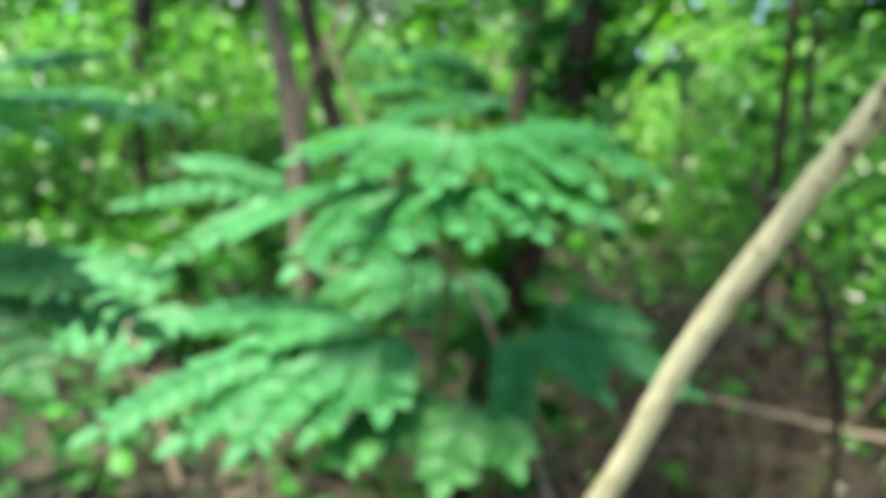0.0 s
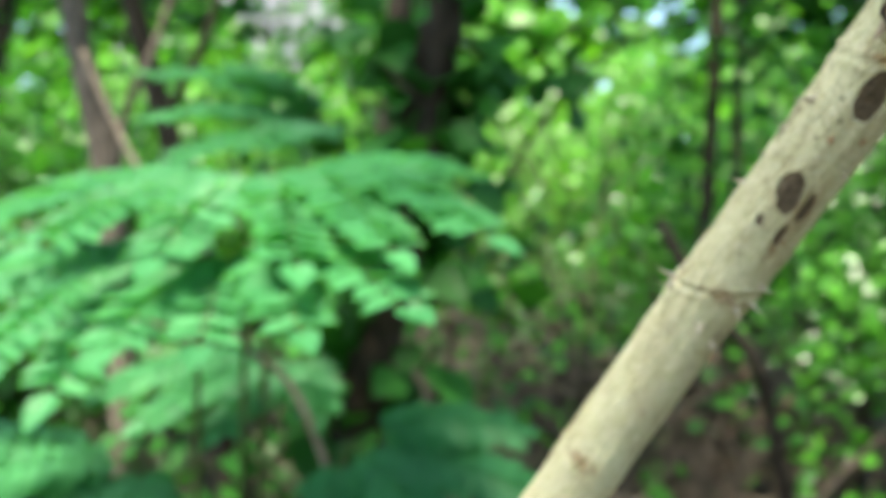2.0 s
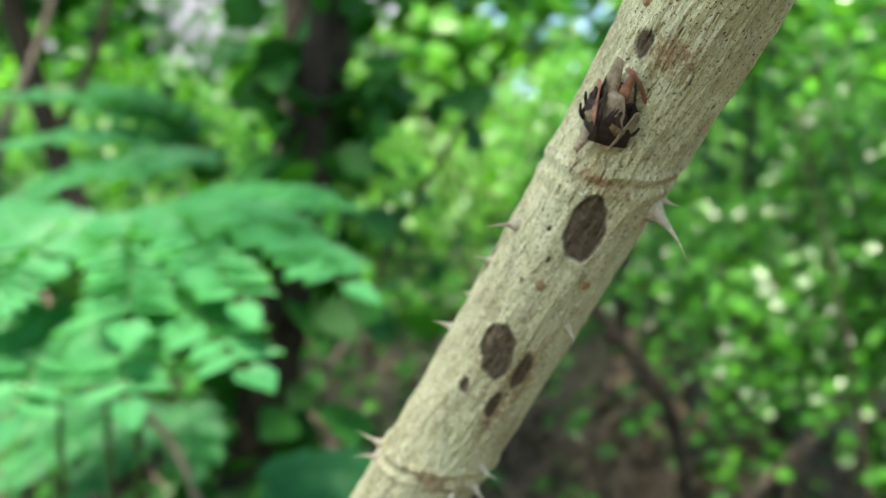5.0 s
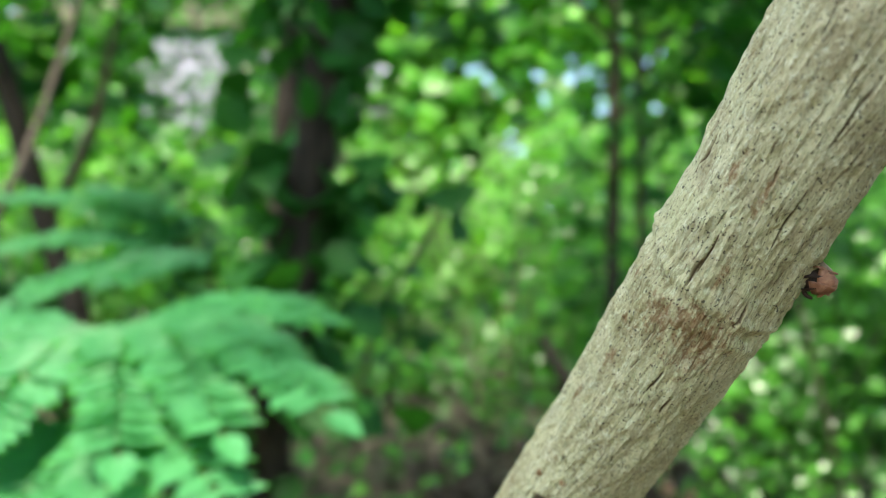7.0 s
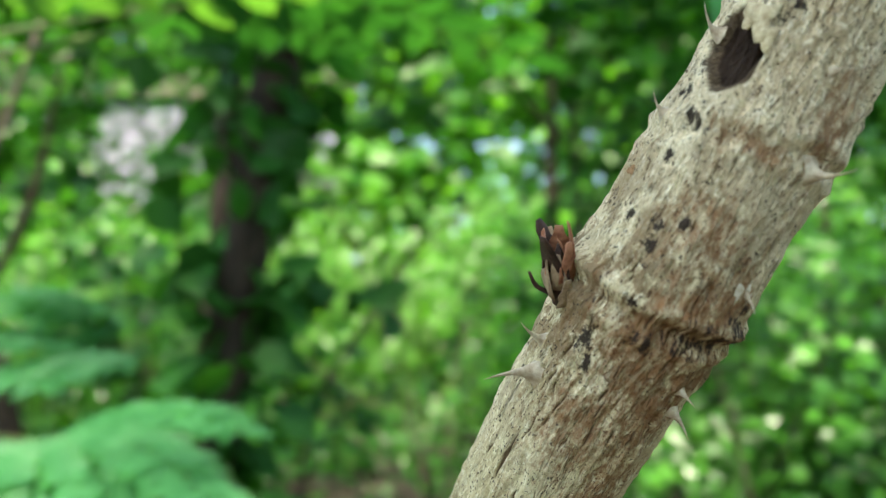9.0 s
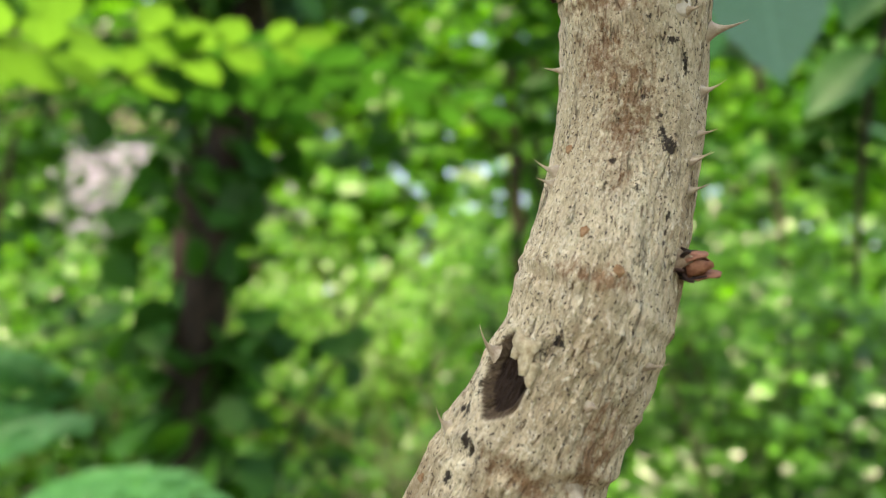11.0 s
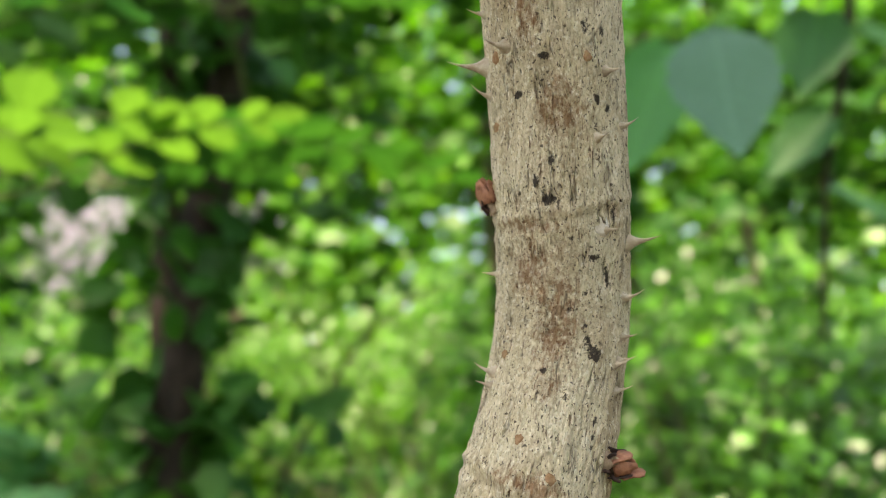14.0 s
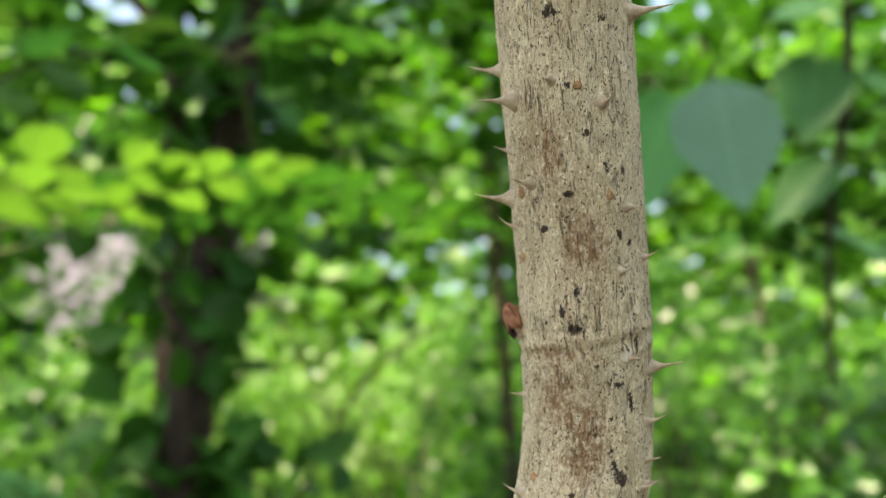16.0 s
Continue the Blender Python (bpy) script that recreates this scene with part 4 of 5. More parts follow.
build_compound_leaf("bluish green compound leaf with leaflets like shingles", (0.06, 2.36, 1.47), [(-0.27, 2.22, 1.38), (-0.18, 2.40, 1.61), (-0.08, 2.18, 1.42), (-0.34, 2.34, 1.49), (-0.38, 2.42, 1.60)], (0.05, -0.45, 0.9), 12, 0.058, LEAF_HERO, 27, [(0.0, 2.6, 0.0, 0.010), (0.02, 2.5, 0.8, 0.008), (0.06, 2.36, 1.47, 0.004)])
build_compound_leaf("light green compound leaf behind the tiers", (-0.5, 2.3, 1.15), [(-0.95, 2.15, 1.12), (-0.85, 2.3, 1.25), (-0.62, 2.05, 1.08), (-0.75, 2.0, 1.0)], (0.0, -0.5, 0.87), 8, 0.062, LEAF_HERO, 28, [(-0.5, 2.5, 0.0, 0.010), (-0.5, 2.4, 0.6, 0.008), (-0.5, 2.3, 1.15, 0.004)])
build_compound_leaf("pale green compound leaf in the undergrowth", (-0.75, 2.2, 0.85), [(-1.25, 2.0, 0.85), (-1.1, 1.85, 0.7), (-0.85, 1.9, 0.75), (-1.2, 2.25, 0.95)], (0.0, -0.55, 0.84), 8, 0.070, LEAF_HERO, 29, [(-0.75, 2.4, 0.0, 0.010), (-0.75, 2.3, 0.45, 0.008), (-0.75, 2.2, 0.85, 0.004)])

build_compound_leaf("blue-green compound leaf under the tiers", (-0.02, 2.42, 0.97), [(-0.42, 2.30, 0.90), (-0.30, 2.22, 0.86), (-0.14, 2.17, 0.86), (0.04, 2.20, 0.89)], (0.0, -0.45, 0.9), 12, 0.060, LEAF_HERO, 20, [(0.02, 2.55, 0.0, 0.009), (0.0, 2.5, 0.5, 0.007), (-0.02, 2.42, 0.97, 0.004)])

# leaves overhead, lit through by the sun
build_compound_leaf("sunlit yellow-green compound leaf overhead", (-0.02, 1.57, 1.905), [(0.30, 1.565, 1.945), (0.20, 1.50, 1.895)], (0.0, 0.32, 0.95), 3, 0.080, LEAF_BRIGHT, 31, [(-0.55, 1.6, 1.78, 0.006), (-0.3, 1.58, 1.86, 0.005), (-0.02, 1.57, 1.905, 0.004)], "leaves overhead")
build_compound_leaf("slim yellow-green compound leaf overhead", (0.20, 1.60, 1.870), [(0.46, 1.555, 1.935)], (0.0, 0.25, 0.97), 4, 0.060, LEAF_BRIGHT, 34, [(-0.3, 1.68, 1.78, 0.005), (0.0, 1.64, 1.84, 0.004), (0.20, 1.60, 1.870, 0.003)], "leaves overhead")
# the next two take the shaded leaf colour instead of falling in shade
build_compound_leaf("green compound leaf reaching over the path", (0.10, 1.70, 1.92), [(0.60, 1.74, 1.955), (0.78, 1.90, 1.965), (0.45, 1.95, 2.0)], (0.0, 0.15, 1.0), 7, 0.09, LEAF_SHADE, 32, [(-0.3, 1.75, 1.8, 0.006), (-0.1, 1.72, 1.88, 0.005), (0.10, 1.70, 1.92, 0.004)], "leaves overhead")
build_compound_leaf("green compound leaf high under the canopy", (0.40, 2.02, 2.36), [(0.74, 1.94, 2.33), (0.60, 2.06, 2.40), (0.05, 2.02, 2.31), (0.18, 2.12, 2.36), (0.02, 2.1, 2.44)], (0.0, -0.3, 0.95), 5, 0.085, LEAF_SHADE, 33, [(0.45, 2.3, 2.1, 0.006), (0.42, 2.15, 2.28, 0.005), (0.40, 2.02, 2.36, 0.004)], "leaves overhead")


def build_leafy_twig(label, line, leaves, mat, bark=BARK_DARK):
    """A thin branch with single leaves: each leaf as base, tip, facing, name of its kind."""
    thing = empty("leafy_branch", line[0][:3], label, "branch")
    child(mesh_object("twig", *tube(line, 8, 8, 0.15), bark), thing)
    for k, (base, tip, face, kind) in enumerate(leaves):
        a, b = Vector(base), Vector(tip)
        put_leaflet(thing, a, b - a, Vector(face), (b - a).length, kind or mat, k, "leaf")
        child(mesh_object("leaf_stalk", *tube([(*a, 0.0012), (*(a + (a - b).normalized() * 0.02 + Vector((0.01, 0, 0.015))), 0.0013)], 5, 2), GREEN_STALK), thing)
    return thing


build_leafy_twig("thin dark branch hung with bluish ovate leaves", [(1.30, 1.35, 2.6, 0.008), (1.235, 1.39, 2.05, 0.0065), (1.232, 1.5, 1.83, 0.005), (1.25, 1.6, 1.6, 0.004)], [
    ((0.955, 1.285, 1.930), (0.905, 1.195, 1.757), (-0.35, -0.85, 0.4), LEAF_BLUE),
    ((0.955, 1.375, 1.955), (0.880, 1.420, 1.800), (-0.5, -0.8, 0.3), LEAF_HERO),
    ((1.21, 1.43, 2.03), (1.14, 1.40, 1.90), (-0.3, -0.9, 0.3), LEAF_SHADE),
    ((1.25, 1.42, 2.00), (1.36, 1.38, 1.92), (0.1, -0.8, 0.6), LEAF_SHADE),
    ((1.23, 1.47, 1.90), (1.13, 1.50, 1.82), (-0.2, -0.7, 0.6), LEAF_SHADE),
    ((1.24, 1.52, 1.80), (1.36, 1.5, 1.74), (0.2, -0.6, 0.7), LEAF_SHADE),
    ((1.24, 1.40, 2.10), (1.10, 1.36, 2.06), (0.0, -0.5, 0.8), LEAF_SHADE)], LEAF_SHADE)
build_leafy_twig("leafy spray of pale bluish leaves by the tree", [(-0.55, 2.3, 1.95, 0.006), (-0.25, 2.1, 2.20, 0.005), (0.05, 2.0, 2.33, 0.004), (0.32, 1.98, 2.35, 0.003)], [
    ((-0.22, 2.02, 2.25), (-0.12, 1.92, 2.20), (0.1, 0.1, 0.95), LEAF_BLUE),
    ((-0.12, 2.02, 2.32), (-0.02, 1.98, 2.36), (0.1, 0.2, 0.95), LEAF_BLUE),
    ((-0.05, 2.00, 2.26), (0.07, 1.94, 2.23), (0.0, 0.3, 0.95), LEAF_BLUE),
    ((0.02, 2.00, 2.35), (0.12, 1.96, 2.38), (0.1, 0.2, 0.95), LEAF_HERO),
    ((0.06, 2.00, 2.30), (0.16, 1.92, 2.26), (0.2, 0.3, 0.9), LEAF_BLUE),
    ((-0.16, 2.04, 2.20), (-0.06, 1.96, 2.13), (0.0, 0.1, 0.95), LEAF_HERO),
    ((-0.26, 2.06, 2.16), (-0.17, 1.98, 2.09), (0.1, 0.1, 0.95), LEAF_BLUE),
    ((0.18, 1.99, 2.34), (0.28, 1.93, 2.29), (0.1, 0.2, 0.9), LEAF_HERO),
    ((0.20, 1.98, 2.37), (0.31, 1.98, 2.40), (0.1, 0.3, 0.9), LEAF_BRIGHT),
    ((0.00, 2.02, 2.42), (-0.08, 1.97, 2.46), (0.0, 0.3, 0.9), LEAF_BRIGHT),
    ((-0.30, 2.08, 2.27), (-0.25, 2.00, 2.35), (0.0, 0.3, 0.9), LEAF_HERO)], LEAF_HERO)
NEAR_LEFT = "soft compound leaves close to the path"
build_compound_leaf("blue-green compound leaf close to the path", (-0.74, 1.02, 1.22), [(-0.44, 0.90, 1.30), (-0.38, 0.98, 1.25), (-0.46, 0.84, 1.21), (-0.60, 0.80, 1.27)], (0.05, -0.4, 0.92), 9, 0.050, LEAF_HERO, 41, [(-0.95, 1.15, 0.0, 0.009), (-0.9, 1.1, 0.7, 0.007), (-0.74, 1.02, 1.22, 0.004)], NEAR_LEFT)
build_compound_leaf("deep green compound leaf hanging by the path", (-0.74, 1.02, 1.02), [(-0.46, 0.90, 1.05), (-0.40, 0.96, 0.99), (-0.46, 0.84, 0.95), (-0.56, 0.82, 0.92)], (0.1, -0.6, 0.8), 9, 0.052, LEAF_SHADE, 42, [(-0.95, 1.15, 0.0, 0.009), (-0.92, 1.1, 0.6, 0.007), (-0.74, 1.02, 1.02, 0.004)], NEAR_LEFT)
build_compound_leaf("yellow-green compound leaf arching over the path", (-0.62, 0.88, 1.37), [(-0.16, 0.90, 1.405), (-0.26, 0.80, 1.39), (-0.40, 0.74, 1.38)], (0.0, 0.1, 0.99), 7, 0.065, LEAF_BRIGHT, 43, [(-0.98, 1.1, 0.0, 0.009), (-0.95, 1.05, 0.8, 0.007), (-0.62, 0.88, 1.37, 0.004)], NEAR_LEFT)


# ---- trees ----
# where a crown out of view must hang to keep sun off the stem
SHADE_CROWN = (0.50 + 1.9 * sun_way.x / sun_way.z, 0.75 + 1.9 * sun_way.y / sun_way.z)
def build_tree(label, trunk, limbs, mat, crown=None, leaf_mat=None, size=(0.06, 0.1), seed=0, vine=None):
    tree = empty("tree", trunk[0][:3], label, "tree")
    child(mesh_object("trunk", *tube(trunk, 16, 12, 0.3, seed), mat), tree)
    for l in limbs:
        child(mesh_object("limb", *tube(l, 8, 8, 0.2, seed + 1), mat), tree)
    rng = np.random.default_rng(seed + 100)
    if crown is not None:
        child(leaf_cloud("crown", crown, rng.uniform(*size, len(crown)), leaf_mat, seed=seed), tree)
    if vine is not None:
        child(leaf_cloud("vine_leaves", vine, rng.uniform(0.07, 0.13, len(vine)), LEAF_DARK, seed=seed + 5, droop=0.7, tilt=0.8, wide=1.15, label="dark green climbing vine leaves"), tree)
    return tree


def along_places(n, line, spread, seed):
    """Places scattered round a line of (x, y, z, r) points."""
    r = np.random.default_rng(seed)
    c = smooth_line(line, 30)[:, :3]
    return c[r.integers(0, len(c), n)] + r.normal(0, 1, (n, 3)) * np.array(spread)


def ball_places(n, seed):
    """Places spread evenly in a ball with a ragged rim."""
    r = np.random.default_rng(seed)
    d = r.normal(0, 1, (n, 3))
    return d / np.linalg.norm(d, axis=1)[:, None] * r.random((n, 1)) ** 0.4 * r.uniform(0.75, 1.1, (n, 1))


def box_places(n, lo, hi, seed, cut=0.0, scale=2.0, holes=()):
    """Places in a box, kept where a smooth noise is above cut and outside the gaps (x, y, z, radius)."""
    r = np.random.default_rng(seed)
    out = []
    while len(out) < n:
        p = r.uniform(lo, hi)
        if noise.noise(Vector(p) * scale + Vector((seed * 3.1, 0, 0))) > cut and all(math.hypot((p[0] - h[0]) / h[3], (p[2] - h[2]) / h[4]) > 1 for h in holes):
            out.append(p)
    return np.array(out)


# added tree, never in view: its crown shades the stem and the bluish leaf
build_tree("unseen added tree whose crown shades the stem", [(-1.1, -1.2, -0.05, 0.09), (-0.95, -1.0, 1.3, 0.08), (-0.6, -0.6, 2.5, 0.07), (-0.25, -0.2, 3.2, 0.05)], [[(-0.6, -0.6, 2.5, 0.04), (-0.2, 0.1, 3.1, 0.03), (0.2, 0.5, 3.3, 0.02)], [(-0.6, -0.6, 2.5, 0.04), (-0.9, -0.2, 3.1, 0.03)]], BARK_GREY, np.concatenate([np.array([SHADE_CROWN[0], SHADE_CROWN[1], 3.35]) + ball_places(270, 47) * np.array([0.46, 0.46, 0.36]), np.array([0.93 + 1.5 * sun_way.x / sun_way.z, 1.25 + 1.5 * sun_way.y / sun_way.z, 3.35]) + ball_places(420, 50) * np.array([0.33, 0.33, 0.25]), blob_places(700, (-0.7, -0.8, 3.5), (0.9, 0.8, 0.5), 48)]), LEAF_DARK, (0.11, 0.18), seed=9)
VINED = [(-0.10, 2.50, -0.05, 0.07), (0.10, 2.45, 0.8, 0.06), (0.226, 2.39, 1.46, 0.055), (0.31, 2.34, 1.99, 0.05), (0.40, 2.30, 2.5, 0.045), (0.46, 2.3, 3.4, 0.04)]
# the trunk's high crown is unseen, added to shade trunk, leaves and bank
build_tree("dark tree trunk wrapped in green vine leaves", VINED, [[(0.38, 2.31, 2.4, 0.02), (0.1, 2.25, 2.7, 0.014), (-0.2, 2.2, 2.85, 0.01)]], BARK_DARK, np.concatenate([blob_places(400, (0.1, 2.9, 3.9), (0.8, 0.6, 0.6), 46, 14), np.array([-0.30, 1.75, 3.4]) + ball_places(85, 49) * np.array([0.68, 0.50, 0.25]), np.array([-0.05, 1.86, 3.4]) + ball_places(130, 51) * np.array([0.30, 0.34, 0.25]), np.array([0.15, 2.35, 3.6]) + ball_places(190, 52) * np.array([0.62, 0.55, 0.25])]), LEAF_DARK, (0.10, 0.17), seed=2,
           vine=np.concatenate([along_places(190, [(q[0] - 0.06, q[1] + 0.02, q[2], 0) for q in VINED[2:]], (0.09, 0.07, 0.1), 41), along_places(110, [(q[0] + 0.02, q[1] - 0.04, q[2], 0) for q in VINED[2:]], (0.055, 0.04, 0.1), 43), along_places(200, VINED[:3], (0.10, 0.08, 0.12), 42), along_places(18, [(0.30, 2.4, 1.62, 0), (0.55, 2.5, 1.62, 0)], (0.06, 0.05, 0.04), 44)]))
build_tree("slim dark tree trunk among leaves", [(0.10, 3.0, -0.02, 0.05), (0.12, 2.99, 1.45, 0.042), (0.14, 3.0, 1.9, 0.036), (0.2, 3.0, 3.5, 0.03)], [], BARK_DARK, seed=3, vine=along_places(50, [(0.16, 2.99, 1.3, 0), (0.16, 3.0, 3.2, 0)], (0.05, 0.10, 0.1), 45))
build_tree("leaning grey-brown forked tree trunk", [(-0.58, 3.0, 0.05, 0.050), (-0.70, 3.0, 1.30, 0.042), (-0.755, 3.0, 1.6, 0.040), (-0.83, 3.0, 1.93, 0.036), (-1.05, 3.0, 3.2, 0.028)], [[(-0.70, 3.0, 1.40, 0.016), (-0.655, 2.99, 1.62, 0.014), (-0.558, 3.0, 1.88, 0.012), (-0.40, 3.05, 2.5, 0.009)]], BARK_GREY, seed=5)
build_tree("mossy leaning brown tree trunk", [(-0.42, 3.5, 0.2, 0.055), (-0.60, 3.5, 1.3, 0.044), (-0.70, 3.5, 1.59, 0.040), (-1.0, 3.5, 2.6, 0.034)], [[(-0.72, 3.5, 1.66, 0.020), (-0.57, 3.5, 2.0, 0.015), (-0.5, 3.55, 2.5, 0.010)]], BARK_DARK, seed=6)
for k, (x, y, lean, r) in enumerate(((1.45, 4.4, 0.05, 0.035), (1.75, 4.8, 0.03, 0.03), (1.9, 4.2, 0.08, 0.025), (2.3, 3.4, 0.02, 0.02), (-1.9, 4.6, -0.08, 0.04), (2.9, 5.2, -0.1, 0.06), (-2.6, 5.4, 0.1, 0.06))):
    top = [(x, y, height(x, y) - 0.05, r), (x + lean * 1.5, y, 1.6, r * 0.9), (x + lean * 3, y + 0.1, 3.2, r * 0.75), (x + lean * 5, y + 0.2, 5.6, r * 0.45)]
    build_tree("slender brown sapling with thin leafy crown", top, [[(x + lean * 2, y, 2.2, r * 0.5), (x + 0.35, y - 0.2, 2.7, r * 0.3)], [(x + lean * 2.4, y, 2.6, r * 0.5), (x - 0.4, y - 0.1, 3.1, r * 0.3)]], BARK_DARK, blob_places(420, (x + lean * 3, y, 3.5), (0.8, 0.7, 1.1), 60 + k), LEAF_FAR, (0.07, 0.12), 60 + k)

# ---- masses of leaves ----
def build_shrub(name, label, category, x, y, low, high, radius, n, size, mat, seed, holes, face, cut, bark):
    """Several stems from one foot, limbs, and a ragged crown of leaves."""
    r = random.Random(seed)
    foot = height(x, y)
    thing = empty(name, (x, y, foot - 0.03), label, category, name + "s")
    for k in range(3 if high < 3.4 else 2):
        a = r.uniform(0, 6.283)
        tip = (x + math.cos(a) * radius * 0.55, y + math.sin(a) * radius * 0.55, foot + (high - foot) * r.uniform(0.75, 0.95))
        t = 0.004 + 0.003 * high
        child(mesh_object("stem", *tube([(x + 0.03 * math.cos(a), y + 0.03 * math.sin(a), foot - 0.04, t), (x + math.cos(a) * radius * 0.2, y + math.sin(a) * radius * 0.2, foot + (high - foot) * 0.4, t * 0.75), (*tip, t * 0.3)], 7, 6, 0.2, seed), bark), thing)
        for q in range(2):
            b = a + r.uniform(-1.5, 1.5)
            z = foot + (high - foot) * r.uniform(0.35, 0.65)
            child(mesh_object("limb", *tube([(x + math.cos(a) * radius * 0.2, y + math.sin(a) * radius * 0.2, z, t * 0.5), (x + math.cos(b) * radius * 0.6, y + math.sin(b) * radius * 0.6, z + 0.22 * (high - foot), t * 0.25)], 6, 4), bark), thing)
    rng = np.random.default_rng(seed)
    mid, half = (low + high) / 2, (high - low) / 2
    keep = []
    while len(keep) < n:
        for p in np.array([x, y, mid]) + ball_places(400, seed + len(keep)) * np.array([radius, radius, half]):
            if noise.noise(Vector(p) * 2.0 + Vector((seed * 3.1, 0, 0))) > cut and all(math.hypot((p[0] - h[0]) / h[1], (p[2] - h[2]) / h[3]) > 1 for h in holes):
                keep.append(p)
    keep = np.array(keep[:n])
    keep = keep[keep[:, 2] > foot + 0.04]
    child(leaf_cloud("crown", keep, rng.uniform(*size, len(keep)), mat, seed=seed, face=face), thing)
    return thing


# gaps through which the house and the clearing show: x, half width, z, half height
NO_GAP = []
WALL_GAP = [(-0.76, 0.32, 2.85, 0.42), (0.62, 0.9, 2.2, 1.1)]
HIGH_GAP = [(-0.22, 0.28, 2.32, 0.5), (0.58, 0.45, 1.9, 0.6)]
TO_SUN, UPWARD = (-0.2, -0.75, 0.75), (0, -0.3, 1)
for name, label, category, lo, hi, count, n, size, mat, seed, holes, face, cut in (
    ("bush", "dense bush of small glossy green leaves", "bush", (1.40, 2.35, 0.62), (3.3, 3.6, 2.0), 8, 1900, (0.028, 0.054), LEAF_BUSH, 120, NO_GAP, TO_SUN, 0.06),
    ("shrub", "light green shrub in the undergrowth", "shrub", (-3.0, 3.6, 0.2), (-0.95, 4.9, 2.05), 6, 1200, (0.045, 0.08), LEAF_FAR, 130, NO_GAP, UPWARD, 0.04),
    ("small_tree", "young tree with fresh green leaves", "tree", (-5.6, 5.5, 0.4), (6.4, 6.7, 3.1), 11, 1100, (0.055, 0.10), LEAF_FAR, 140, WALL_GAP, UPWARD, 0.06),
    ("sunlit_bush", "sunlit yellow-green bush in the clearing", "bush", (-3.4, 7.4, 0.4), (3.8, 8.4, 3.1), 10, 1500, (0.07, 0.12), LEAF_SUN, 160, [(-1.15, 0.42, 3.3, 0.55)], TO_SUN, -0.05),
    # added out of view to darken the stem's right side
    ("hedge", "unseen added hedge that keeps sky off the stem's right", "hedge", (2.3, -2.6, 0.1), (3.9, 1.3, 4.2), 6, 1100, (0.09, 0.16), LEAF_DARK, 200, NO_GAP, UPWARD, -0.3),
    # added behind the camera to close the place and give reflections
    ("thicket", "unseen green thicket added behind the camera", "bush", (-4.0, -5.0, 0.1), (4.0, -3.4, 3.0), 7, 700, (0.10, 0.18), LEAF_FAR, 180, NO_GAP, UPWARD, -0.1),
):
    r = random.Random(seed)
    for k in range(count):
        wide = (hi[0] - lo[0]) / ((count + 1) // 2)
        x = lo[0] + wide * (k // 2 + 0.5) + r.uniform(-0.15, 0.15) * wide
        y = lo[1] + (hi[1] - lo[1]) * (0.22 + 0.56 * (k % 2)) + r.uniform(-0.1, 0.1)
        build_shrub(name, label, category, x, y, lo[2], hi[2] * r.uniform(0.85, 1.05), max(0.5, wide * 0.72), n, size, mat, seed + k, holes, face, cut, BARK_DARK)

for label, lo, hi, n, size, mat, cut, scale, seed, holes in (
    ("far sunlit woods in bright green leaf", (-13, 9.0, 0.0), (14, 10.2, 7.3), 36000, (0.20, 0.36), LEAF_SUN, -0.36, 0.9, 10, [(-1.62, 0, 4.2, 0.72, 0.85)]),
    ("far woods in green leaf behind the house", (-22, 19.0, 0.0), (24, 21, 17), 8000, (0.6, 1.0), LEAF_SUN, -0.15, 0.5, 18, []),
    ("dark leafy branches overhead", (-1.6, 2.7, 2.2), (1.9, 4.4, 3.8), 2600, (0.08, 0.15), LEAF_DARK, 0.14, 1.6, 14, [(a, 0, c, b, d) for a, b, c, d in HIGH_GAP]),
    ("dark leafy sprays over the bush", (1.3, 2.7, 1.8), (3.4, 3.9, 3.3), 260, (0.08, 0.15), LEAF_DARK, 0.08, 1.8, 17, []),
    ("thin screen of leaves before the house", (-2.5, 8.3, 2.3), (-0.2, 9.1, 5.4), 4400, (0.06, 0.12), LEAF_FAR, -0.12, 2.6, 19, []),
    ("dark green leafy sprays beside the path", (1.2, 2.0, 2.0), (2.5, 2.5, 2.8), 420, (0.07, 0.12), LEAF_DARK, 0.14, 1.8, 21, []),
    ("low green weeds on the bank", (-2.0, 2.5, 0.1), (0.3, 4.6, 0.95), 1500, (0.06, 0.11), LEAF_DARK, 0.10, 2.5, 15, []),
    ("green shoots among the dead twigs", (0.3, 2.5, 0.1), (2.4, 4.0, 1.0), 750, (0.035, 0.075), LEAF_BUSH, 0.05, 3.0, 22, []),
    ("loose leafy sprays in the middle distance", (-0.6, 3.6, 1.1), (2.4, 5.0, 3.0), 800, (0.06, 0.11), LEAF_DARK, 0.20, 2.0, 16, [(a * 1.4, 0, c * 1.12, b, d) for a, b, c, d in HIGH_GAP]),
):
    r = np.random.default_rng(seed)
    p = box_places(n, lo, hi, seed, cut, scale, holes)
    if hi[2] > 6:
        p[:, 1] += 0.12 * p[:, 2]
    tagged(leaf_cloud("foliage", p, r.uniform(*size, n), mat, seed=seed, face=TO_SUN if mat is LEAF_SUN else UPWARD), label, "foliage", kind="stuff")


# ---- dead wood ----
def build_stick(name, label, line, mat=DEAD_WOOD, category="branch"):
    thing = mesh_object(name, *tube(line, 8, 8, 0.3, len(label)), mat)
    return tagged(thing, label, category)


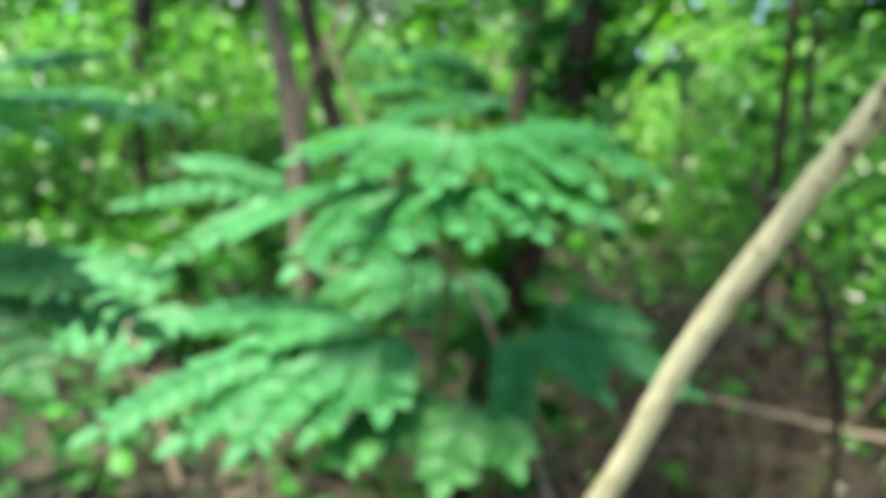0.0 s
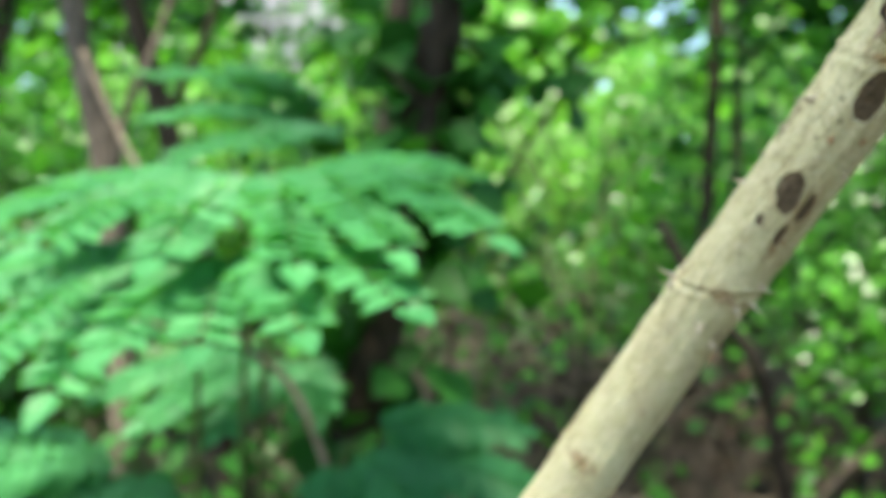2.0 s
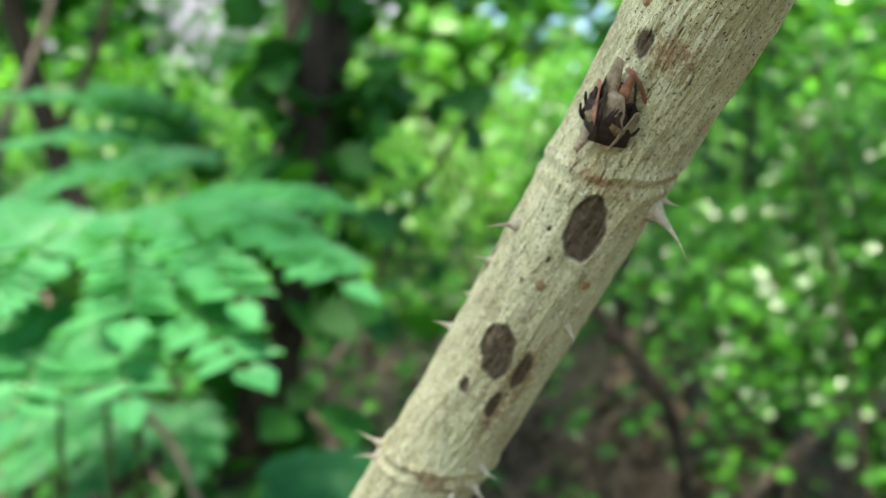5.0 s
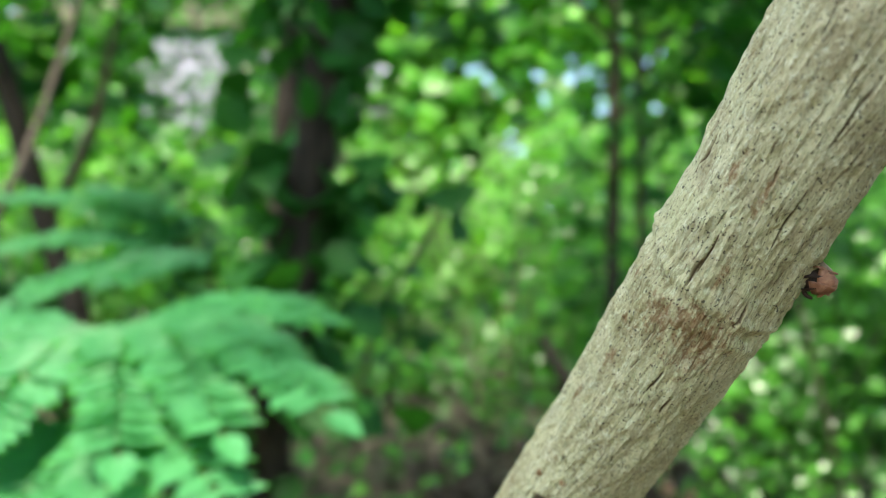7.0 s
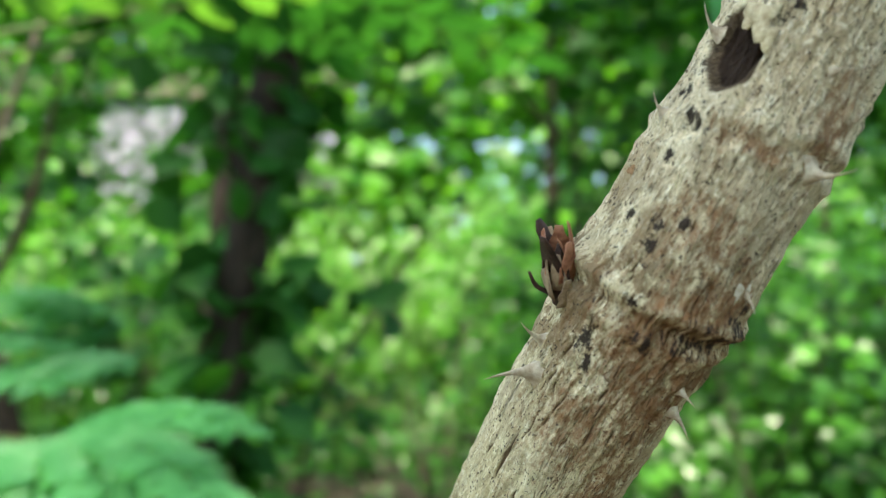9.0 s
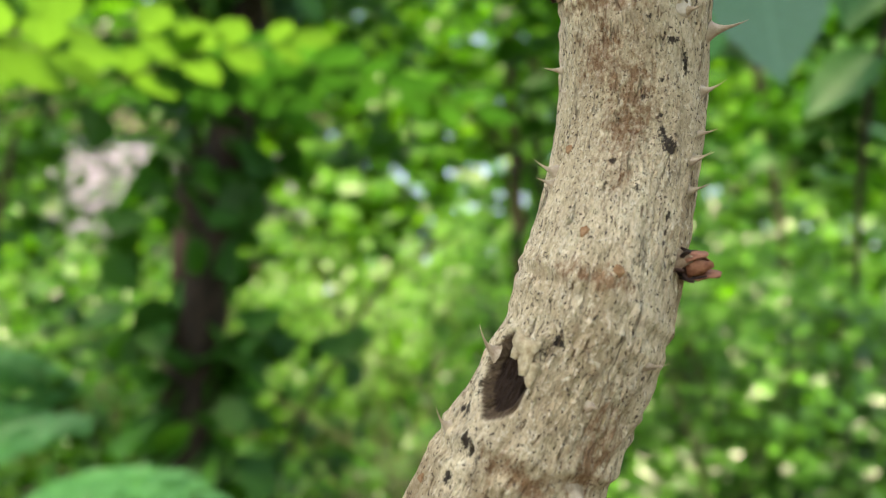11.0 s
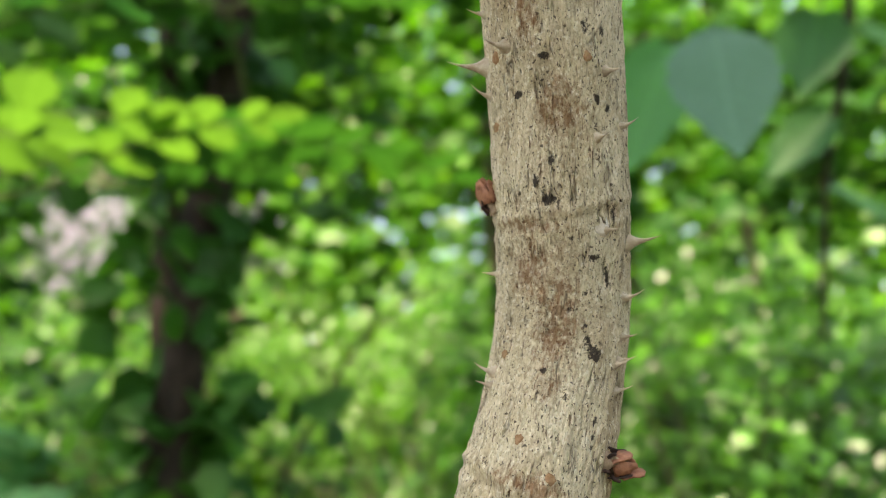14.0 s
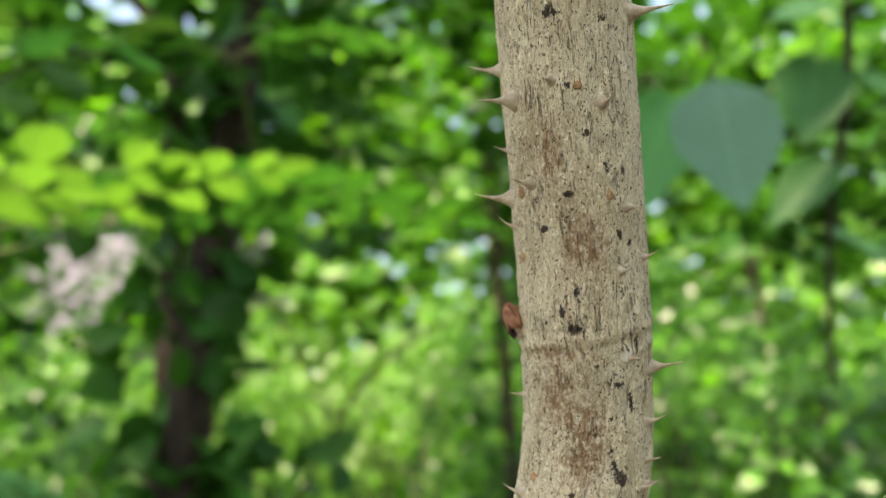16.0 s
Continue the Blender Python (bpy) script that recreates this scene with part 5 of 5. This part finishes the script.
build_stick("stick", "thin pale dead stick leaning through the leaves", [(0.28, 2.0, 0.30, 0.009), (0.03, 2.17, 0.885, 0.008), (-0.105, 2.17, 1.037, 0.0075), (-0.245, 2.18, 1.24, 0.007), (-0.36, 2.19, 1.44, 0.006), (-0.44, 2.2, 1.60, 0.005)])
build_stick("stick", "short pale broken stick standing in leaves", [(-0.70, 1.95, 0.42, 0.014), (-0.787, 1.937, 0.69, 0.013), (-0.85, 1.94, 0.84, 0.011)])
build_stick("stick", "weathered brown stick under the low leaves", [(-0.45, 1.8, 0.10, 0.014), (-0.572, 1.739, 0.555, 0.013), (-0.7, 1.72, 0.75, 0.011)])
build_stick("stick", "upright grey stick in the undergrowth", [(-0.54, 1.94, 0.0, 0.013), (-0.501, 1.942, 0.559, 0.012), (-0.48, 1.95, 0.75, 0.010)])
build_stick("branch", "reddish brown dead branch arching to the ground", [(0.74, 2.30, 1.30, 0.010), (0.828, 2.299, 1.145, 0.013), (0.954, 2.298, 0.995, 0.013), (1.03, 2.38, 0.80, 0.014), (1.09, 2.44, 0.60, 0.014), (1.1, 2.5, 0.1, 0.015)], BARK_DARK)
build_stick("branch", "pale dead branch lying over the brush", [(0.60, 2.75, 0.60, 0.009), (0.777, 2.681, 0.588, 0.010), (1.192, 2.492, 0.545, 0.011), (1.5, 2.4, 0.52, 0.011), (1.8, 2.35, 0.05, 0.012)])
build_stick("vine", "bare brown vine bent in a loop", [(0.20, 3.5, 0.90, 0.014), (0.312, 3.536, 0.988, 0.015), (0.45, 3.54, 0.92, 0.016), (0.518, 3.53, 0.751, 0.016), (0.48, 3.53, 0.64, 0.016), (0.401, 3.53, 0.55, 0.015), (0.3, 3.5, 0.2, 0.015)], BARK_GREY)
build_stick("branch", "thin dark branch rising in an arch", [(0.30, 3.9, 0.3, 0.016), (0.36, 3.88, 1.1, 0.014), (0.429, 3.862, 1.34, 0.013), (0.62, 3.79, 1.66, 0.012), (0.801, 3.721, 1.925, 0.010), (1.1, 3.65, 2.1, 0.008)], BARK_DARK)


def build_brush(label, count, lo, hi, tall, mat, seed):
    """Tangled dead twigs: arching canes that rise from the ground and lean on one another."""
    r = random.Random(seed)
    verts, faces = [], []
    for k in range(count):
        x, y = r.uniform(lo[0], hi[0]), r.uniform(lo[1], hi[1])
        z = height(x, y)
        a, lean, long = r.uniform(0, 6.28), r.uniform(0.2, 1.3), r.uniform(*tall)
        way = Vector((math.cos(a) * lean, math.sin(a) * lean * 0.5, 1)).normalized()
        bend = Vector((r.uniform(-0.5, 0.5), r.uniform(-0.2, 0.2), r.uniform(-0.75, 0.0)))
        line, thick = [], r.uniform(0.002, 0.007) if r.random() < 0.85 else r.uniform(0.008, 0.013)
        for i in range(5):
            s = i / 4
            p = Vector((x, y, z - 0.03)) + way * long * s + bend * long * s * s
            line.append((*p, thick * (1 - 0.6 * s)))
        v, f = tube(line, 5, 4)
        faces += [tuple(q + len(verts) for q in g) for g in f]
        verts += v
    tagged(mesh_object("brushwood", verts, faces, mat), label, "brushwood", kind="stuff")


build_brush("tangle of dead brown twigs on the bank", 520, (-0.1, 2.75), (2.0, 4.1), (0.4, 1.25), BARK_BROWN, 77)
build_brush("pale dry canes standing on the bank", 70, (0.1, 2.9), (1.5, 3.7), (0.5, 1.15), DEAD_WOOD, 79)
build_brush("bare brown saplings and canes behind the bank", 90, (0.85, 3.9), (2.3, 5.4), (1.2, 2.6), BARK_BROWN, 78)
q = box_places(1500, (0.15, 2.9, 0.25), (2.1, 4.1, 1.15), 92, -0.1, 3.0)
q = q[q[:, 2] < 0.85 + 0.3 * np.random.default_rng(93).random(len(q))]
tagged(leaf_cloud("withered_leaves", q, np.random.default_rng(94).uniform(0.03, 0.06, len(q)), LEAF_DEAD, seed=95, droop=0.8, tilt=0.9), "withered brown leaves caught in the dead twigs", "leaf litter", kind="stuff")
p = box_places(6000, (-4.5, -3.2, 0), (4.5, 4.8, 0.001), 90, -1)
p[:, 2] = [height(a, b) + 0.01 for a, b, _ in p]
tagged(leaf_cloud("fallen_leaves", p, np.random.default_rng(9).uniform(0.05, 0.10, len(p)), LEAF_DEAD, seed=91, droop=0.0, tilt=0.25), "dry brown fallen leaves on the forest floor", "leaf litter", kind="stuff")


# ---- the house beyond the trees ----
def box(lo, hi):
    (a, b, c), (d, e, f) = lo, hi
    v = [(a, b, c), (d, b, c), (d, e, c), (a, e, c), (a, b, f), (d, b, f), (d, e, f), (a, e, f)]
    return v, [(0, 3, 2, 1), (4, 5, 6, 7), (0, 1, 5, 4), (1, 2, 6, 5), (2, 3, 7, 6), (3, 0, 4, 7)]


def build_house():
    house = empty("house", (-2.0, 14.0, 0.3), "pale lilac boarded house with rosy brick base, seen through leaves", "house")
    child(mesh_object("wall", *box((-4.6, 12.6, 0.2), (0.6, 18, 3.85)), BRICK_ROSE, label="rosy brick wall", smooth=False), house)
    for k in range(10):
        z = 3.85 + 0.16 * k
        child(mesh_object("board", [(-4.6, 12.57, z), (0.6, 12.57, z), (0.6, 12.60, z + 0.165), (-4.6, 12.60, z + 0.165), (-4.6, 12.9, z), (0.6, 12.9, z), (0.6, 12.9, z + 0.165), (-4.6, 12.9, z + 0.165)], [(0, 1, 2, 3), (5, 4, 7, 6), (0, 4, 5, 1), (3, 2, 6, 7), (1, 5, 6, 2), (4, 0, 3, 7)], SIDING, smooth=False), house)
    child(mesh_object("roof", [(-5.0, 12.5, 5.45), (1.0, 12.5, 5.45), (1.0, 18.4, 5.45), (-5.0, 18.4, 5.45), (-5.0, 15.3, 7.2), (1.0, 15.3, 7.2)], [(0, 1, 5, 4), (2, 3, 4, 5), (1, 2, 5), (3, 0, 4), (0, 3, 2, 1)], BARK_GREY, smooth=False), house)
    for x in (-3.6, 0.0):
        w = child(mesh_object("window", *box((x - 0.45, 12.52, 4.0), (x + 0.45, 12.62, 5.1)), SIDING, label="white window frame", smooth=False), house)
        child(mesh_object("pane", *box((x - 0.36, 12.505, 4.1), (x + 0.36, 12.515, 5.0)), GLASS, smooth=False), house).parent = w


def plain(name, colour, rough, vary=0.15):
    m, nodes, links, bsdf = material(name)
    a = noise_tex(nodes, links, nodes.new("ShaderNodeTexCoord").outputs["Object"], 6.0, 5.0)
    links.new(ramp(nodes, links, a, [(0.3, tuple(c * (1 - vary) for c in colour)), (0.7, colour)]), bsdf.inputs["Base Color"])
    bsdf.inputs["Roughness"].default_value = rough
    return m


BRICK_ROSE, SIDING, GLASS = plain("brick_rose", (0.36, 0.23, 0.22), 0.9, 0.3), plain("lilac_boards", (0.47, 0.46, 0.66), 0.6), plain("dark_pane", (0.05, 0.06, 0.07), 0.08)
build_house()
